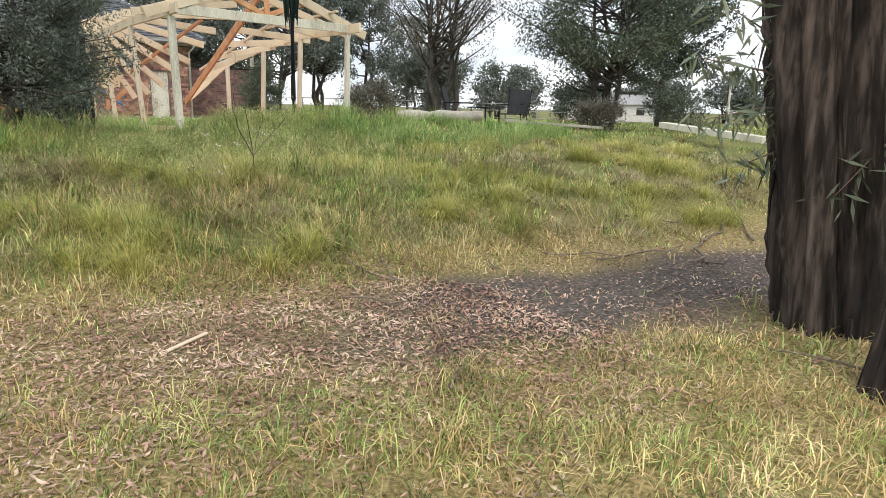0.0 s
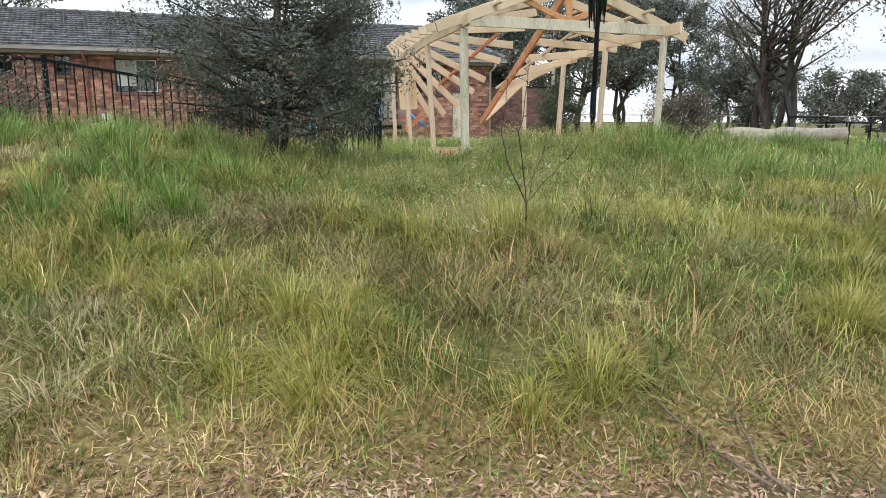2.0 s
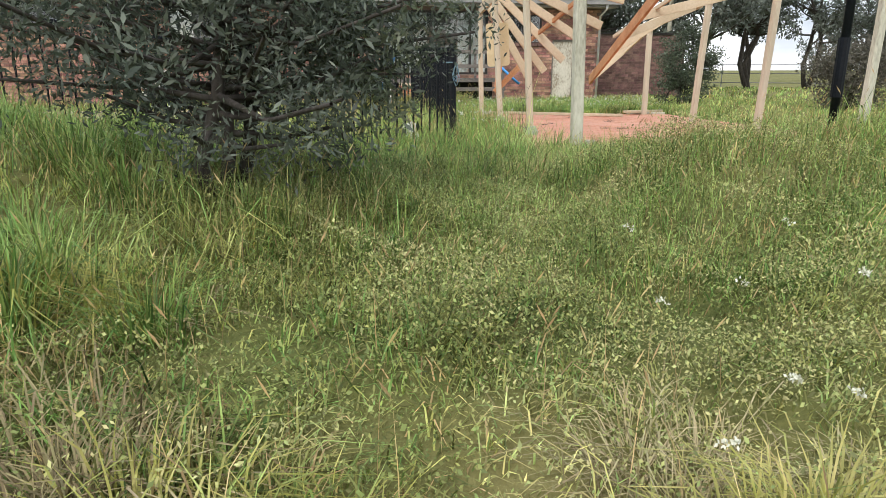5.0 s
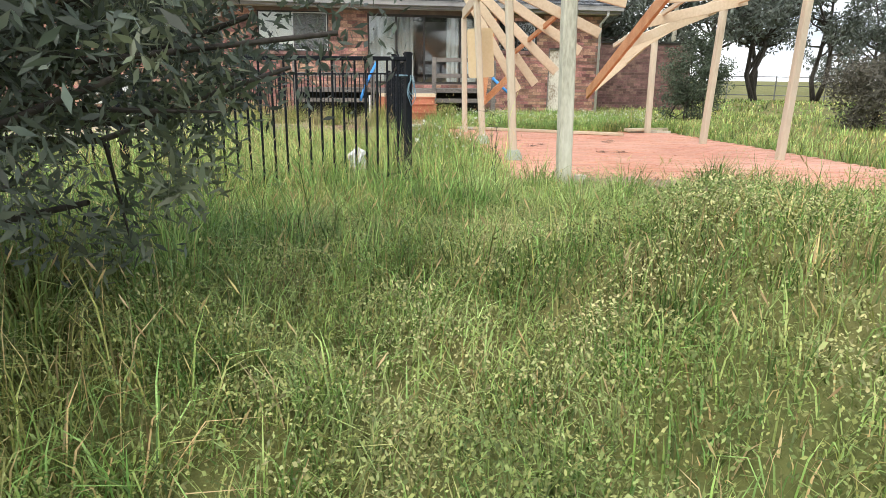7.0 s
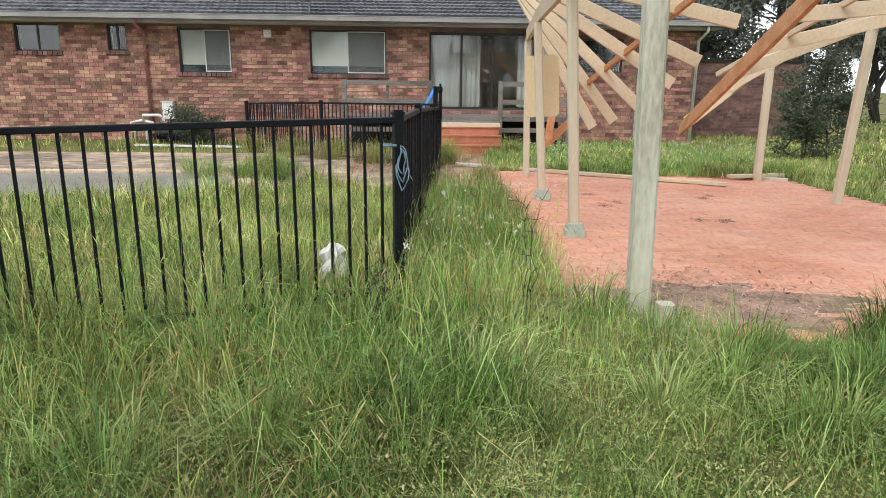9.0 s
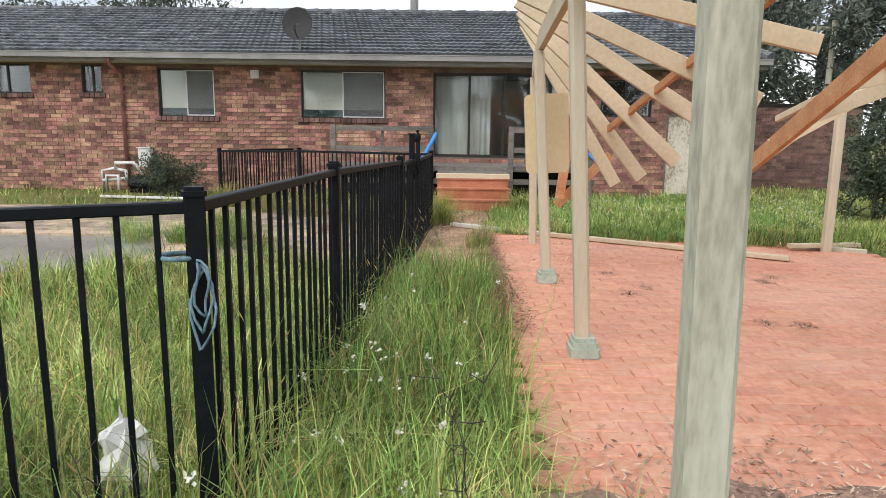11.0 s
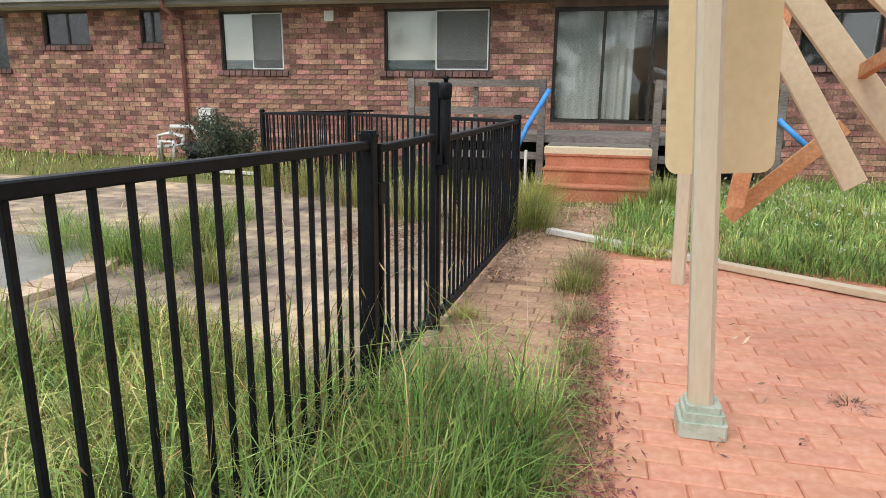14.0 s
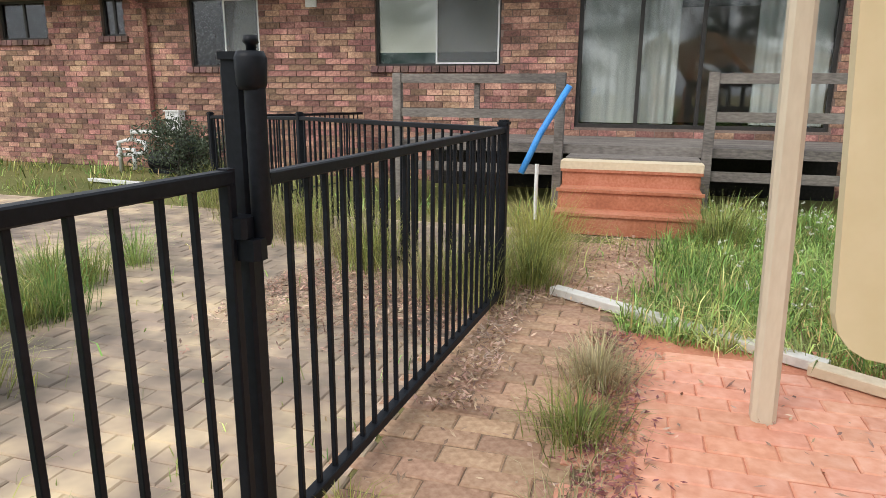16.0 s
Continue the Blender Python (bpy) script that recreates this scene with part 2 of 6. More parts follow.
m_log = mat("bleached_log", ((0.22, 0.2, 0.17), (0.34, 0.31, 0.27), (0.45, 0.42, 0.37)), 6, 40, 0.9, bump=0.5, stretch=(0.3, 1, 1))
m_umb = mat("dark_green_canvas", ((0.006, 0.018, 0.016), (0.010, 0.028, 0.025), (0.018, 0.04, 0.036)), 4, 50, 0.8)
m_fabric = mat("black_mesh_fabric", ((0.010, 0.010, 0.012), (0.018, 0.018, 0.02), (0.03, 0.03, 0.033)), 4, 80, 0.75)
m_rope = mat("pale_blue_rope", ((0.10, 0.17, 0.22), (0.16, 0.25, 0.31), (0.24, 0.35, 0.40)), 20, 90, 0.9)
m_flower = mat("white_clover_flower", ((0.55, 0.56, 0.46), (0.66, 0.67, 0.56), (0.75, 0.75, 0.66)), 5, 50, 0.8, bump=0)


def glass(name):
    m = bpy.data.materials.new(name)
    m.use_nodes = True
    n, l = m.node_tree.nodes, m.node_tree.links
    tr, gl, mx, fr = n.new("ShaderNodeBsdfTransparent"), n.new("ShaderNodeBsdfGlossy"), n.new("ShaderNodeMixShader"), n.new("ShaderNodeFresnel")
    gl.inputs["Roughness"].default_value = 0.03
    tr.inputs["Color"].default_value = (0.94, 0.96, 0.95, 1)
    fr.inputs["IOR"].default_value = 1.8
    l.new(fr.outputs[0], mx.inputs[0])
    l.new(tr.outputs[0], mx.inputs[1])
    l.new(gl.outputs[0], mx.inputs[2])
    l.new(mx.outputs[0], n["Material Output"].inputs["Surface"])
    return m


m_glass = glass("window_glass")


# ---- mesh tools ----
class Shape:
    """Collects the corners and faces of one mesh."""

    def __init__(self):
        self.v, self.f = [], []

    def add(self, verts, faces):
        o = len(self.v)
        self.v += [tuple(p) for p in verts]
        self.f += [tuple(i + o for i in f) for f in faces]
        return self

    def box(self, x0, x1, y0, y1, z0, z1, b=0.0, m=None):
        """A box, its upright edges cut off by b."""
        if b:
            ring = [(x0 + b, y0), (x1 - b, y0), (x1, y0 + b), (x1, y1 - b), (x1 - b, y1), (x0 + b, y1), (x0, y1 - b), (x0, y0 + b)]
        else:
            ring = [(x0, y0), (x1, y0), (x1, y1), (x0, y1)]
        k = len(ring)
        v = [Vector((x, y, z0)) for x, y in ring] + [Vector((x, y, z1)) for x, y in ring]
        if m:
            v = [m @ p for p in v]
        f = [(i, (i + 1) % k, k + (i + 1) % k, k + i) for i in range(k)]
        return self.add(v, f + [tuple(range(k - 1, -1, -1)), tuple(range(k, 2 * k))])

    def beam(self, p, q, w, h, up=(0, 0, 1), b=0.004):
        """A sawn board from p to q, w across and h along up."""
        p, q = Vector(p), Vector(q)
        z = (q - p).normalized()
        x = z.cross(Vector(up))
        if x.length < 1e-4:
            x = Vector((1, 0, 0))
        x.normalize()
        y = x.cross(z)
        m = Matrix((x, y, z)).transposed().to_4x4()
        m.translation = p
        return self.box(-w / 2, w / 2, -h / 2, h / 2, 0, (q - p).length, b, m)

    def tube(self, pts, radii, n=8, cap=True):
        pts = [Vector(p) for p in pts]
        rings = []
        for i, p in enumerate(pts):
            d = (pts[min(i + 1, len(pts) - 1)] - pts[max(i - 1, 0)]).normalized()
            x = d.cross(Vector((0.31, 0.17, 0.93)))
            if x.length < 1e-3:
                x = d.cross(Vector((1, 0, 0)))
            x.normalize()
            y = d.cross(x)
            r = radii[i] if hasattr(radii, "__len__") else radii
            rings.append([p + r * (math.cos(a) * x + math.sin(a) * y) for a in (2 * math.pi * j / n for j in range(n))])
        v = [q for ring in rings for q in ring]
        f = [(i * n + j, i * n + (j + 1) % n, (i + 1) * n + (j + 1) % n, (i + 1) * n + j) for i in range(len(pts) - 1) for j in range(n)]
        if cap:
            f += [tuple(range(n - 1, -1, -1)), tuple((len(pts) - 1) * n + j for j in range(n))]
        return self.add(v, f)

    def mesh(self, name, material, smooth=False):
        me = bpy.data.meshes.new(name)
        me.from_pydata(self.v, [], self.f)
        me.materials.append(material)
        if smooth:
            me.polygons.foreach_set("use_smooth", [True] * len(me.polygons))
        me.update()
        return me


def part(name, shape, material, parent, label="", smooth=False):
    ob = new(name, shape.mesh(name, material, smooth))
    ob.parent = parent
    return tagged(ob, label)


def thing(name, label, category, at=(0, 0, 0), rz=0.0, group="", kind=""):
    ob = new(name)
    ob.matrix_world = pose(*at, 0, 0, rz)
    return tagged(ob, label, category, group, kind)


def solid(name, shape, material, label, category, group="", kind="", smooth=False):
    return tagged(new(name, shape.mesh(name, material, smooth)), label, category, group, kind)


def bulk(name, verts, faces, material, smooth=False):
    """A mesh from arrays: verts (n, 3), faces (m, k)."""
    me = bpy.data.meshes.new(name)
    k = faces.shape[1]
    me.vertices.add(len(verts))
    me.vertices.foreach_set("co", np.ascontiguousarray(verts, dtype=np.float32).ravel())
    me.loops.add(faces.size)
    me.loops.foreach_set("vertex_index", np.ascontiguousarray(faces, dtype=np.int32).ravel())
    me.polygons.add(len(faces))
    me.polygons.foreach_set("loop_start", np.arange(0, faces.size, k, dtype=np.int32))
    me.polygons.foreach_set("loop_total", np.full(len(faces), k, dtype=np.int32))
    if smooth:
        me.polygons.foreach_set("use_smooth", np.ones(len(faces), dtype=bool))
    me.materials.append(material)
    me.update(calc_edges=True)
    me.validate()
    return me


# ---- ground ----
rng = np.random.default_rng(7)


def smooth(a, b, x):
    t = np.clip((x - a) / (b - a), 0, 1)
    return t * t * (3 - 2 * t)


def wave(x, y, s, k):
    """A soft, uneven field between -1 and 1."""
    return (np.sin(x * s + 1.3 * k) * np.cos(y * s * 0.9 + 0.7 * k) + 0.6 * np.sin((x + y) * s * 1.7 + 2.1 * k) + 0.4 * np.cos((x - 1.4 * y) * s * 2.9 + k)) / 2.0


def foot(x, y):
    """How far a place lies beyond the foot of the bank."""
    return y + 2.75 + 0.25 * x + 0.15 * wave(x, y, 1.1, 2)


def level(x, y):
    """The height of the ground."""
    s = foot(x, y)
    # the bank climbs from the track to a crest and falls away to the patio
    z = -0.49 + 0.33 * smooth(-0.2, 1.0, s) + 0.28 * smooth(0.7, 2.6, s) + 0.12 * smooth(2.2, 4.4, s) - 0.24 * smooth(5.0, 6.8, s)
    bank = smooth(0.3, 1.4, s) * (1 - smooth(4.5, 6.0, s))
    z = z + bank * (0.05 * wave(x, y, 1.4, 1) + 0.05 * wave(x, y, 4.3, 13) + 0.025 * wave(x, y, 9.0, 15)) + 0.012 * wave(x, y, 2.2, 5) * (s < 5)
    z = z + 0.26 * np.exp(-((x - 7.9) / 2.8) ** 2 - ((y - 3.8) / 1.5) ** 2)
    z = z + 0.27 * smooth(0.9, 1.9, x) * (1 - smooth(4.5, 7.0, x)) * np.exp(-((y - 1.9) / 0.85) ** 2)
    z = z - 0.14 * np.exp(-((x - 0.62) / 0.26) ** 2 - ((y + 0.5) / 0.2) ** 2)
    z = z - 0.12 * np.exp(-((x - 0.85) / 0.7) ** 2 - ((y - 1.0) / 0.9) ** 2)
    z = z + 0.30 * smooth(0.0, 2.4, -x) * smooth(-1.3, 1.3, y)
    paved = smooth(4.9, 5.5, y)
    z = z * (1 - paved) - 0.012 * paved
    far = np.hypot(x - 2, y - 5)
    return z - 0.9 * smooth(25, 70, far)


near_x = np.concatenate([np.arange(-12, -6, 0.35), np.arange(-6, 8, 0.14), np.arange(8, 14.01, 0.35)])
near_y = np.concatenate([np.arange(-10, 6, 0.14), np.arange(6, 21.01, 0.35)])
grow = np.cumsum(0.3 * 1.16 ** np.arange(44))
gx = np.concatenate([near_x[0] - grow[::-1], near_x, near_x[-1] + grow])
gy = np.concatenate([near_y[0] - grow[::-1], near_y, near_y[-1] + grow])
GX, GY = np.meshgrid(gx, gy)
GZ = level(GX, GY)
nx, ny = len(gx), len(gy)
idx = np.arange(nx * ny).reshape(ny, nx)
quads = np.stack([idx[:-1, :-1], idx[:-1, 1:], idx[1:, 1:], idx[1:, :-1]], -1).reshape(-1, 4)


def ground_material():
    m = bpy.data.materials.new("ground")
    m.use_nodes = True
    n, l = m.node_tree.nodes, m.node_tree.links
    p = n["Principled BSDF"]
    p.inputs["Roughness"].default_value = 0.95
    p.inputs["Specular IOR Level"].default_value = 0.15
    at = n.new("ShaderNodeAttribute")
    at.attribute_name = "bare"
    co = n.new("ShaderNodeTexCoord")

    def noise(s, d=5):
        t = n.new("ShaderNodeTexNoise")
        t.inputs["Scale"].default_value, t.inputs["Detail"].default_value = s, d
        l.new(co.outputs["Object"], t.inputs["Vector"])
        return t.outputs["Fac"]

    def ramp(src, stops):
        r = n.new("ShaderNodeValToRGB")
        e = r.color_ramp.elements
        e[0].position, e[0].color = stops[0][0], (*stops[0][1], 1)
        e[1].position, e[1].color = stops[-1][0], (*stops[-1][1], 1)
        for q, c in stops[1:-1]:
            e.new(q).color = (*c, 1)
        l.new(src, r.inputs["Fac"])
        return r.outputs["Color"]

    def mix(fac, a, b):
        x = n.new("ShaderNodeMix")
        x.data_type = "RGBA"
        l.new(fac, x.inputs[0])
        l.new(a, x.inputs[6])
        l.new(b, x.inputs[7])
        return x.outputs[2]

    turf = ramp(noise(0.5, 8), ((0.35, (0.12, 0.155, 0.045)), (0.5, (0.21, 0.225, 0.075)), (0.65, (0.31, 0.28, 0.115))))
    # dark specks put the shade between grass stems into the turf colour
    fine = ramp(noise(30, 6), ((0.38, (0.012, 0.014, 0.006)), (0.62, (0.11, 0.10, 0.04))))
    half = n.new("ShaderNodeMix")
    half.data_type = "RGBA"
    half.inputs[0].default_value = 0.42
    l.new(turf, half.inputs[6])
    l.new(fine, half.inputs[7])
    straw = ramp(noise(45, 7), ((0.36, (0.13, 0.10, 0.04)), (0.5, (0.27, 0.21, 0.09)), (0.64, (0.42, 0.33, 0.16))))
    dry = n.new("ShaderNodeAttribute")
    dry.attribute_name = "straw"
    dirt = ramp(noise(35, 8), ((0.34, (0.04, 0.034, 0.032)), (0.5, (0.085, 0.073, 0.068)), (0.66, (0.16, 0.13, 0.115))))
    l.new(mix(at.outputs["Fac"], mix(dry.outputs["Fac"], half.outputs[2], straw), dirt), p.inputs["Base Color"])
    b = n.new("ShaderNodeBump")
    b.inputs["Strength"].default_value, b.inputs["Distance"].default_value = 0.6, 0.03
    l.new(noise(40, 6), b.inputs["Height"])
    l.new(b.outputs["Normal"], p.inputs["Normal"])
    return m


def bare_soil(x, y):
    """1 on the bare track, 0 in grass."""
    s = foot(x, y)
    track = smooth(-2.1, -1.4, s + 0.35 * wave(x, y, 1.7, 3)) * (1 - smooth(-0.7, -0.1, s + 0.3 * wave(x, y, 2.3, 4)))
    track = track * smooth(-1.6, 0.5, x + 0.5 * wave(x, y, 2.0, 71)) * 0.95
    return track


g_me = bulk("ground", np.stack([GX, GY, GZ], -1).reshape(-1, 3), quads, ground_material(), True)
bare = g_me.attributes.new("bare", "FLOAT", "POINT")
bare.data.foreach_set("value", np.clip(bare_soil(GX, GY), 0, 1).astype(np.float32).ravel())
straw = g_me.attributes.new("straw", "FLOAT", "POINT")
straw.data.foreach_set("value", np.clip((1 - smooth(-0.2, 1.2, foot(GX, GY))) * (0.85 + 0.3 * wave(GX, GY, 0.9, 7)) + 0.12 * smooth(9, 13, np.hypot(GX - 1, GY - 4)) * smooth(0, 2, foot(GX, GY)), 0, 1).astype(np.float32).ravel())
tagged(new("ground", g_me), "uneven overgrown grassy ground with a bare leaf-strewn track", "ground", kind="structure")


def on(x, y):
    return float(level(np.float64(x), np.float64(y)))


# ---- paving ----
def pavers(name, label, rect, size, gap, top, m_one, m_rest, m_bed, chosen, keep, joined_only=False):
    """A paved area in running bond. rect: x0, x1, y0, y1. chosen(x, y): pieces of their own; keep(x, y): inside the outline."""
    x0, x1, y0, y1 = rect
    bed = solid(name, Shape().box(x0, x1, y0, y1, top - 0.25, top - 0.008), m_bed, label, "paving", kind="structure")
    w, h = size
    one = Shape()
    b = 0.006
    one.add([(-w / 2 + gap, -h / 2 + gap, -0.02), (w / 2 - gap, -h / 2 + gap, -0.02), (w / 2 - gap, h / 2 - gap, -0.02), (-w / 2 + gap, h / 2 - gap, -0.02),
             (-w / 2 + gap, -h / 2 + gap, -b), (w / 2 - gap, -h / 2 + gap, -b), (w / 2 - gap, h / 2 - gap, -b), (-w / 2 + gap, h / 2 - gap, -b),
             (-w / 2 + gap + b, -h / 2 + gap + b, 0), (w / 2 - gap - b, -h / 2 + gap + b, 0), (w / 2 - gap - b, h / 2 - gap - b, 0), (-w / 2 + gap + b, h / 2 - gap - b, 0)],
            [(0, 1, 5, 4), (1, 2, 6, 5), (2, 3, 7, 6), (3, 0, 4, 7), (4, 5, 9, 8), (5, 6, 10, 9), (6, 7, 11, 10), (7, 4, 8, 11), (8, 9, 10, 11)])
    me = one.mesh("paver", m_one)
    rest, count, row = Shape(), 0, 0
    y = y0 + h / 2
    while y < y1 - h / 4:
        x = x0 + w / 2 - (w / 2 if row % 2 else 0)
        while x < x1 - w / 4 + w / 2:
            if keep(x, y) and x0 - 0.01 <= x <= x1 + 0.01:
                tilt = Matrix.Translation((x, y, top + random.uniform(-0.003, 0.003))) @ Euler((random.gauss(0, 0.006), random.gauss(0, 0.006), random.gauss(0, 0.006))).to_matrix().to_4x4()
                if not joined_only and chosen(x, y) and count < 300:
                    ob = new("paver", me)
                    ob.parent = bed
                    ob.matrix_basis = tilt
                    count += 1
                else:
                    rest.add([tilt @ Vector(p) for p in one.v], one.f)
            x += w
        y += h
        row += 1
    if rest.v:
        tagged(part("paver_field", rest, m_rest, bed), kind="stuff")
    return bed


# ---- house ----
WALL_Y, WALL_L, WALL_R, WALL_TOP = 18.4, -16.0, 8.03, 2.72
OPENINGS = [(-8.28, -7.25, 2.05, 2.68), (-6.14, -5.7, 2.08, 2.68), (-4.5, -3.27, 1.60, 2.62), (-1.41, 0.41, 1.60, 2.62), (1.44, 4.5, 0.80, 2.60), (5.05, 6.15, 1.70, 2.50), (6.5, 7.22, 0.06, 1.80), (-10.3, -9.15, 1.62, 2.62), (-13.6, -11.8, 1.62, 2.62)]


def in_opening(x, z, g=0.0):
    return any(a - g < x < b + g and c - g < z < d + g for a, b, c, d in OPENINGS)


def build_house():
    house = thing("brick_house", "single-storey red-brown brick house with a dark tiled roof", "house")
    # solid wall in strips between the openings
    xs = sorted({WALL_L, WALL_R, *[o[0] for o in OPENINGS], *[o[1] for o in OPENINGS]})
    zs = sorted({-0.3, WALL_TOP, *[o[2] for o in OPENINGS], *[o[3] for o in OPENINGS]})
    wall = Shape()
    for y in (WALL_Y, WALL_Y + 0.24):
        wall.v += [(x, y, z) for z in zs for x in xs]
    nx_, nz_ = len(xs), len(zs)
    full = {(i, k) for i in range(nx_ - 1) for k in range(nz_ - 1) if not any(o[0] < (xs[i] + xs[i + 1]) / 2 < o[1] and o[2] < (zs[k] + zs[k + 1]) / 2 < o[3] for o in OPENINGS)}
    n0 = nx_ * nz_
    for i, k in full:
        q = (k * nx_ + i, k * nx_ + i + 1, (k + 1) * nx_ + i + 1, (k + 1) * nx_ + i)
        wall.f += [q, tuple(j + n0 for j in reversed(q))]
        for a, b, di, dk in ((0, 1, 0, -1), (1, 2, 1, 0), (2, 3, 0, 1), (3, 0, -1, 0)):
            if (i + di, k + dk) not in full:
                wall.f.append((q[b], q[a], q[a] + n0, q[b] + n0))
    part("side_wall", Shape().box(WALL_R - 0.24, WALL_R - 0.002, WALL_Y + 0.242, 26.4, -0.3, WALL_TOP), m_mortar, house)
    part("side_wall", Shape().box(WALL_L, WALL_L + 0.24, WALL_Y + 0.242, 26.4, -0.3, WALL_TOP), m_mortar, house)
    part("rear_wall", Shape().box(WALL_L, WALL_R, 26.402, 26.64, -0.3, WALL_TOP), m_mortar, house)
    body = part("wall", wall, m_mortar, house, "brick wall with raked mortar joints")
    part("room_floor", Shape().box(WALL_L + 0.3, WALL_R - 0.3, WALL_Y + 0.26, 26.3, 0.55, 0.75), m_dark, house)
    part("room_back", Shape().box(WALL_L + 0.3, WALL_R - 0.3, 22.0, 22.1, 0.75, 2.7), m_eave, house)
    # bricks
    one, rest = Shape().box(-0.115, 0.115, -0.008, 0.004, -0.038, 0.038), Shape()
    me = one.mesh("brick", m_brick)
    count, row = 0, 0
    z = 0.04
    while z < WALL_TOP - 0.03:
        x = WALL_L + 0.12 + (0.12 if row % 2 else 0)
        while x < WALL_R - 0.1:
            spans = [(x - 0.115, x + 0.115)]
            for a, b, c, d in OPENINGS:
                if min(d, z + 0.038) - max(c, z - 0.038) > 0.015:
                    spans = [s for p, q in spans for s in ((p, min(q, a)), (max(p, b), q)) if s[1] - s[0] > 0.03]
            whole = spans == [(x - 0.115, x + 0.115)]
            if not whole:
                for p, q in spans:
                    rest.box(p, q, WALL_Y - 0.009, WALL_Y + 0.004, z - 0.038, z + 0.038)
            if whole:
                m = Matrix.Translation((x, WALL_Y - random.uniform(0, 0.003), z))
                if 0.42 < x < 1.5 and count < 130 or -4.6 < x < -1.4 and 0.5 < z < 1.7 and count < 300:
                    ob = new("brick", me)
                    ob.parent = body
                    ob.matrix_basis = m
                    count += 1
                else:
                    rest.add([m @ Vector(p) for p in one.v], one.f)
            x += 0.24
        z += 0.086
        row += 1
    # the side wall
    z, row = 0.04, 0
    while z < WALL_TOP - 0.03:
        y = WALL_Y + 0.12 + (0.12 if row % 2 else 0)
        while y < 21.5:
            rest.box(WALL_R - 0.004, WALL_R + 0.008, y - 0.115, y + 0.115, z - 0.038, z + 0.038)
            y += 0.24
        z += 0.086
        row += 1
    tagged(part("brick_field", rest, m_brick_rest, body), kind="stuff")
    # roof: tiles in courses on a sheathing
    eave_y, eave_z, ridge_y, ridge_z = 17.88, 2.90, 22.4, 4.46
    rake = math.atan2(ridge_z - eave_z, ridge_y - eave_y)
    e_l, e_r, hip = WALL_L - 0.5, WALL_R + 0.34, 1.4
    roof = Shape()
    back_y = 27.0
    v = [(e_l, eave_y, eave_z - 0.03), (e_r, eave_y, eave_z - 0.03), (e_r - hip, ridge_y, ridge_z - 0.03), (e_l + hip, ridge_y, ridge_z - 0.03), (e_r, back_y, eave_z - 0.03), (e_l, back_y, eave_z - 0.03)]
    roof.add(v, [(0, 1, 2, 3), (1, 4, 2), (4, 5, 3, 2), (5, 0, 3)])
    deck = part("roof", roof, m_tile_rest, house, "dark grey weathered concrete tile roof")
    tile, w, d = Shape(), 0.30, 0.36
    prof = [(-0.15, 0.010), (-0.09, 0.026), (-0.03, 0.012), (0.04, 0.010), (0.09, 0.026), (0.15, 0.010)]
    tv = [(x, 0, z + 0.034) for x, z in prof] + [(x, d, z - 0.012) for x, z in prof] + [(x, 0, z - 0.012) for x, z in prof]
    k = len(prof)
    tile.add(tv, [(i, i + 1, k + i + 1, k + i) for i in range(k - 1)] + [(2 * k + i, 2 * k + i + 1, i + 1, i) for i in range(k - 1)])
    me_t, rest_t, count, row = tile.mesh("roof_tile", m_tile), Shape(), 0, 0
    length = math.hypot(ridge_y - eave_y, ridge_z - eave_z)
    s = 0.0
    while s < length - 0.1:
        f = s / length
        x = e_l + hip * f + 0.15
        while x < e_r - hip * f - 0.1:
            m = pose(x + (0.15 if row % 2 else 0), eave_y + s * math.cos(rake), eave_z + s * math.sin(rake), math.degrees(rake) + random.gauss(0, 0.4), 0, random.gauss(0, 0.5))
            if -3.2 < x < 3.6 and count < 300:
                ob = new("roof_tile", me_t)
                ob.parent = deck
                ob.matrix_basis = m
                count += 1
            else:
                rest_t.add([m @ Vector(p) for p in tile.v], tile.f)
            x += 0.30
        s += 0.32
        row += 1
    tagged(part("tile_field", rest_t, m_tile_rest, deck), kind="stuff")
    x = e_l + hip
    while x < e_r - hip:
        ridge = Shape().tube([(x, ridge_y, ridge_z), (x + 0.38, ridge_y, ridge_z + 0.015)], [0.10, 0.11], 8)
        part("ridge_tile", ridge, m_tile, deck)
        x += 0.36
    for i in range(13):
        a, b = i / 13, (i + 1.05) / 13
        ridge = Shape().tube([(e_r - hip * a, eave_y + (ridge_y - eave_y) * a, eave_z + (ridge_z - eave_z) * a + 0.03), (e_r - hip * b, eave_y + (ridge_y - eave_y) * b, eave_z + (ridge_z - eave_z) * b + 0.05)], [0.10, 0.09], 8)
        part("ridge_tile", ridge, m_tile, deck)
    part("fascia", Shape().box(e_l, e_r, eave_y + 0.02, eave_y + 0.05, eave_z - 0.20, eave_z - 0.03), m_gutter, house)
    gut = Shape().box(e_l, e_r, eave_y - 0.10, eave_y + 0.02, eave_z - 0.13, eave_z - 0.12)
    gut.box(e_l, e_r, eave_y - 0.115, eave_y - 0.10, eave_z - 0.13, eave_z - 0.02).box(e_l, e_r, eave_y - 0.125, eave_y - 0.10, eave_z - 0.03, eave_z - 0.012)
    part("gutter", gut, m_gutter, house, "grey painted metal gutter")
    part("eave_lining", Shape().box(e_l, e_r, eave_y + 0.05, WALL_Y, eave_z - 0.19, eave_z - 0.175), m_eave, house)
    sides = Shape().box(e_r - 0.03, e_r, eave_y + 0.02, back_y, eave_z - 0.2, eave_z - 0.03)
    part("side_fascia", sides, m_gutter, house)
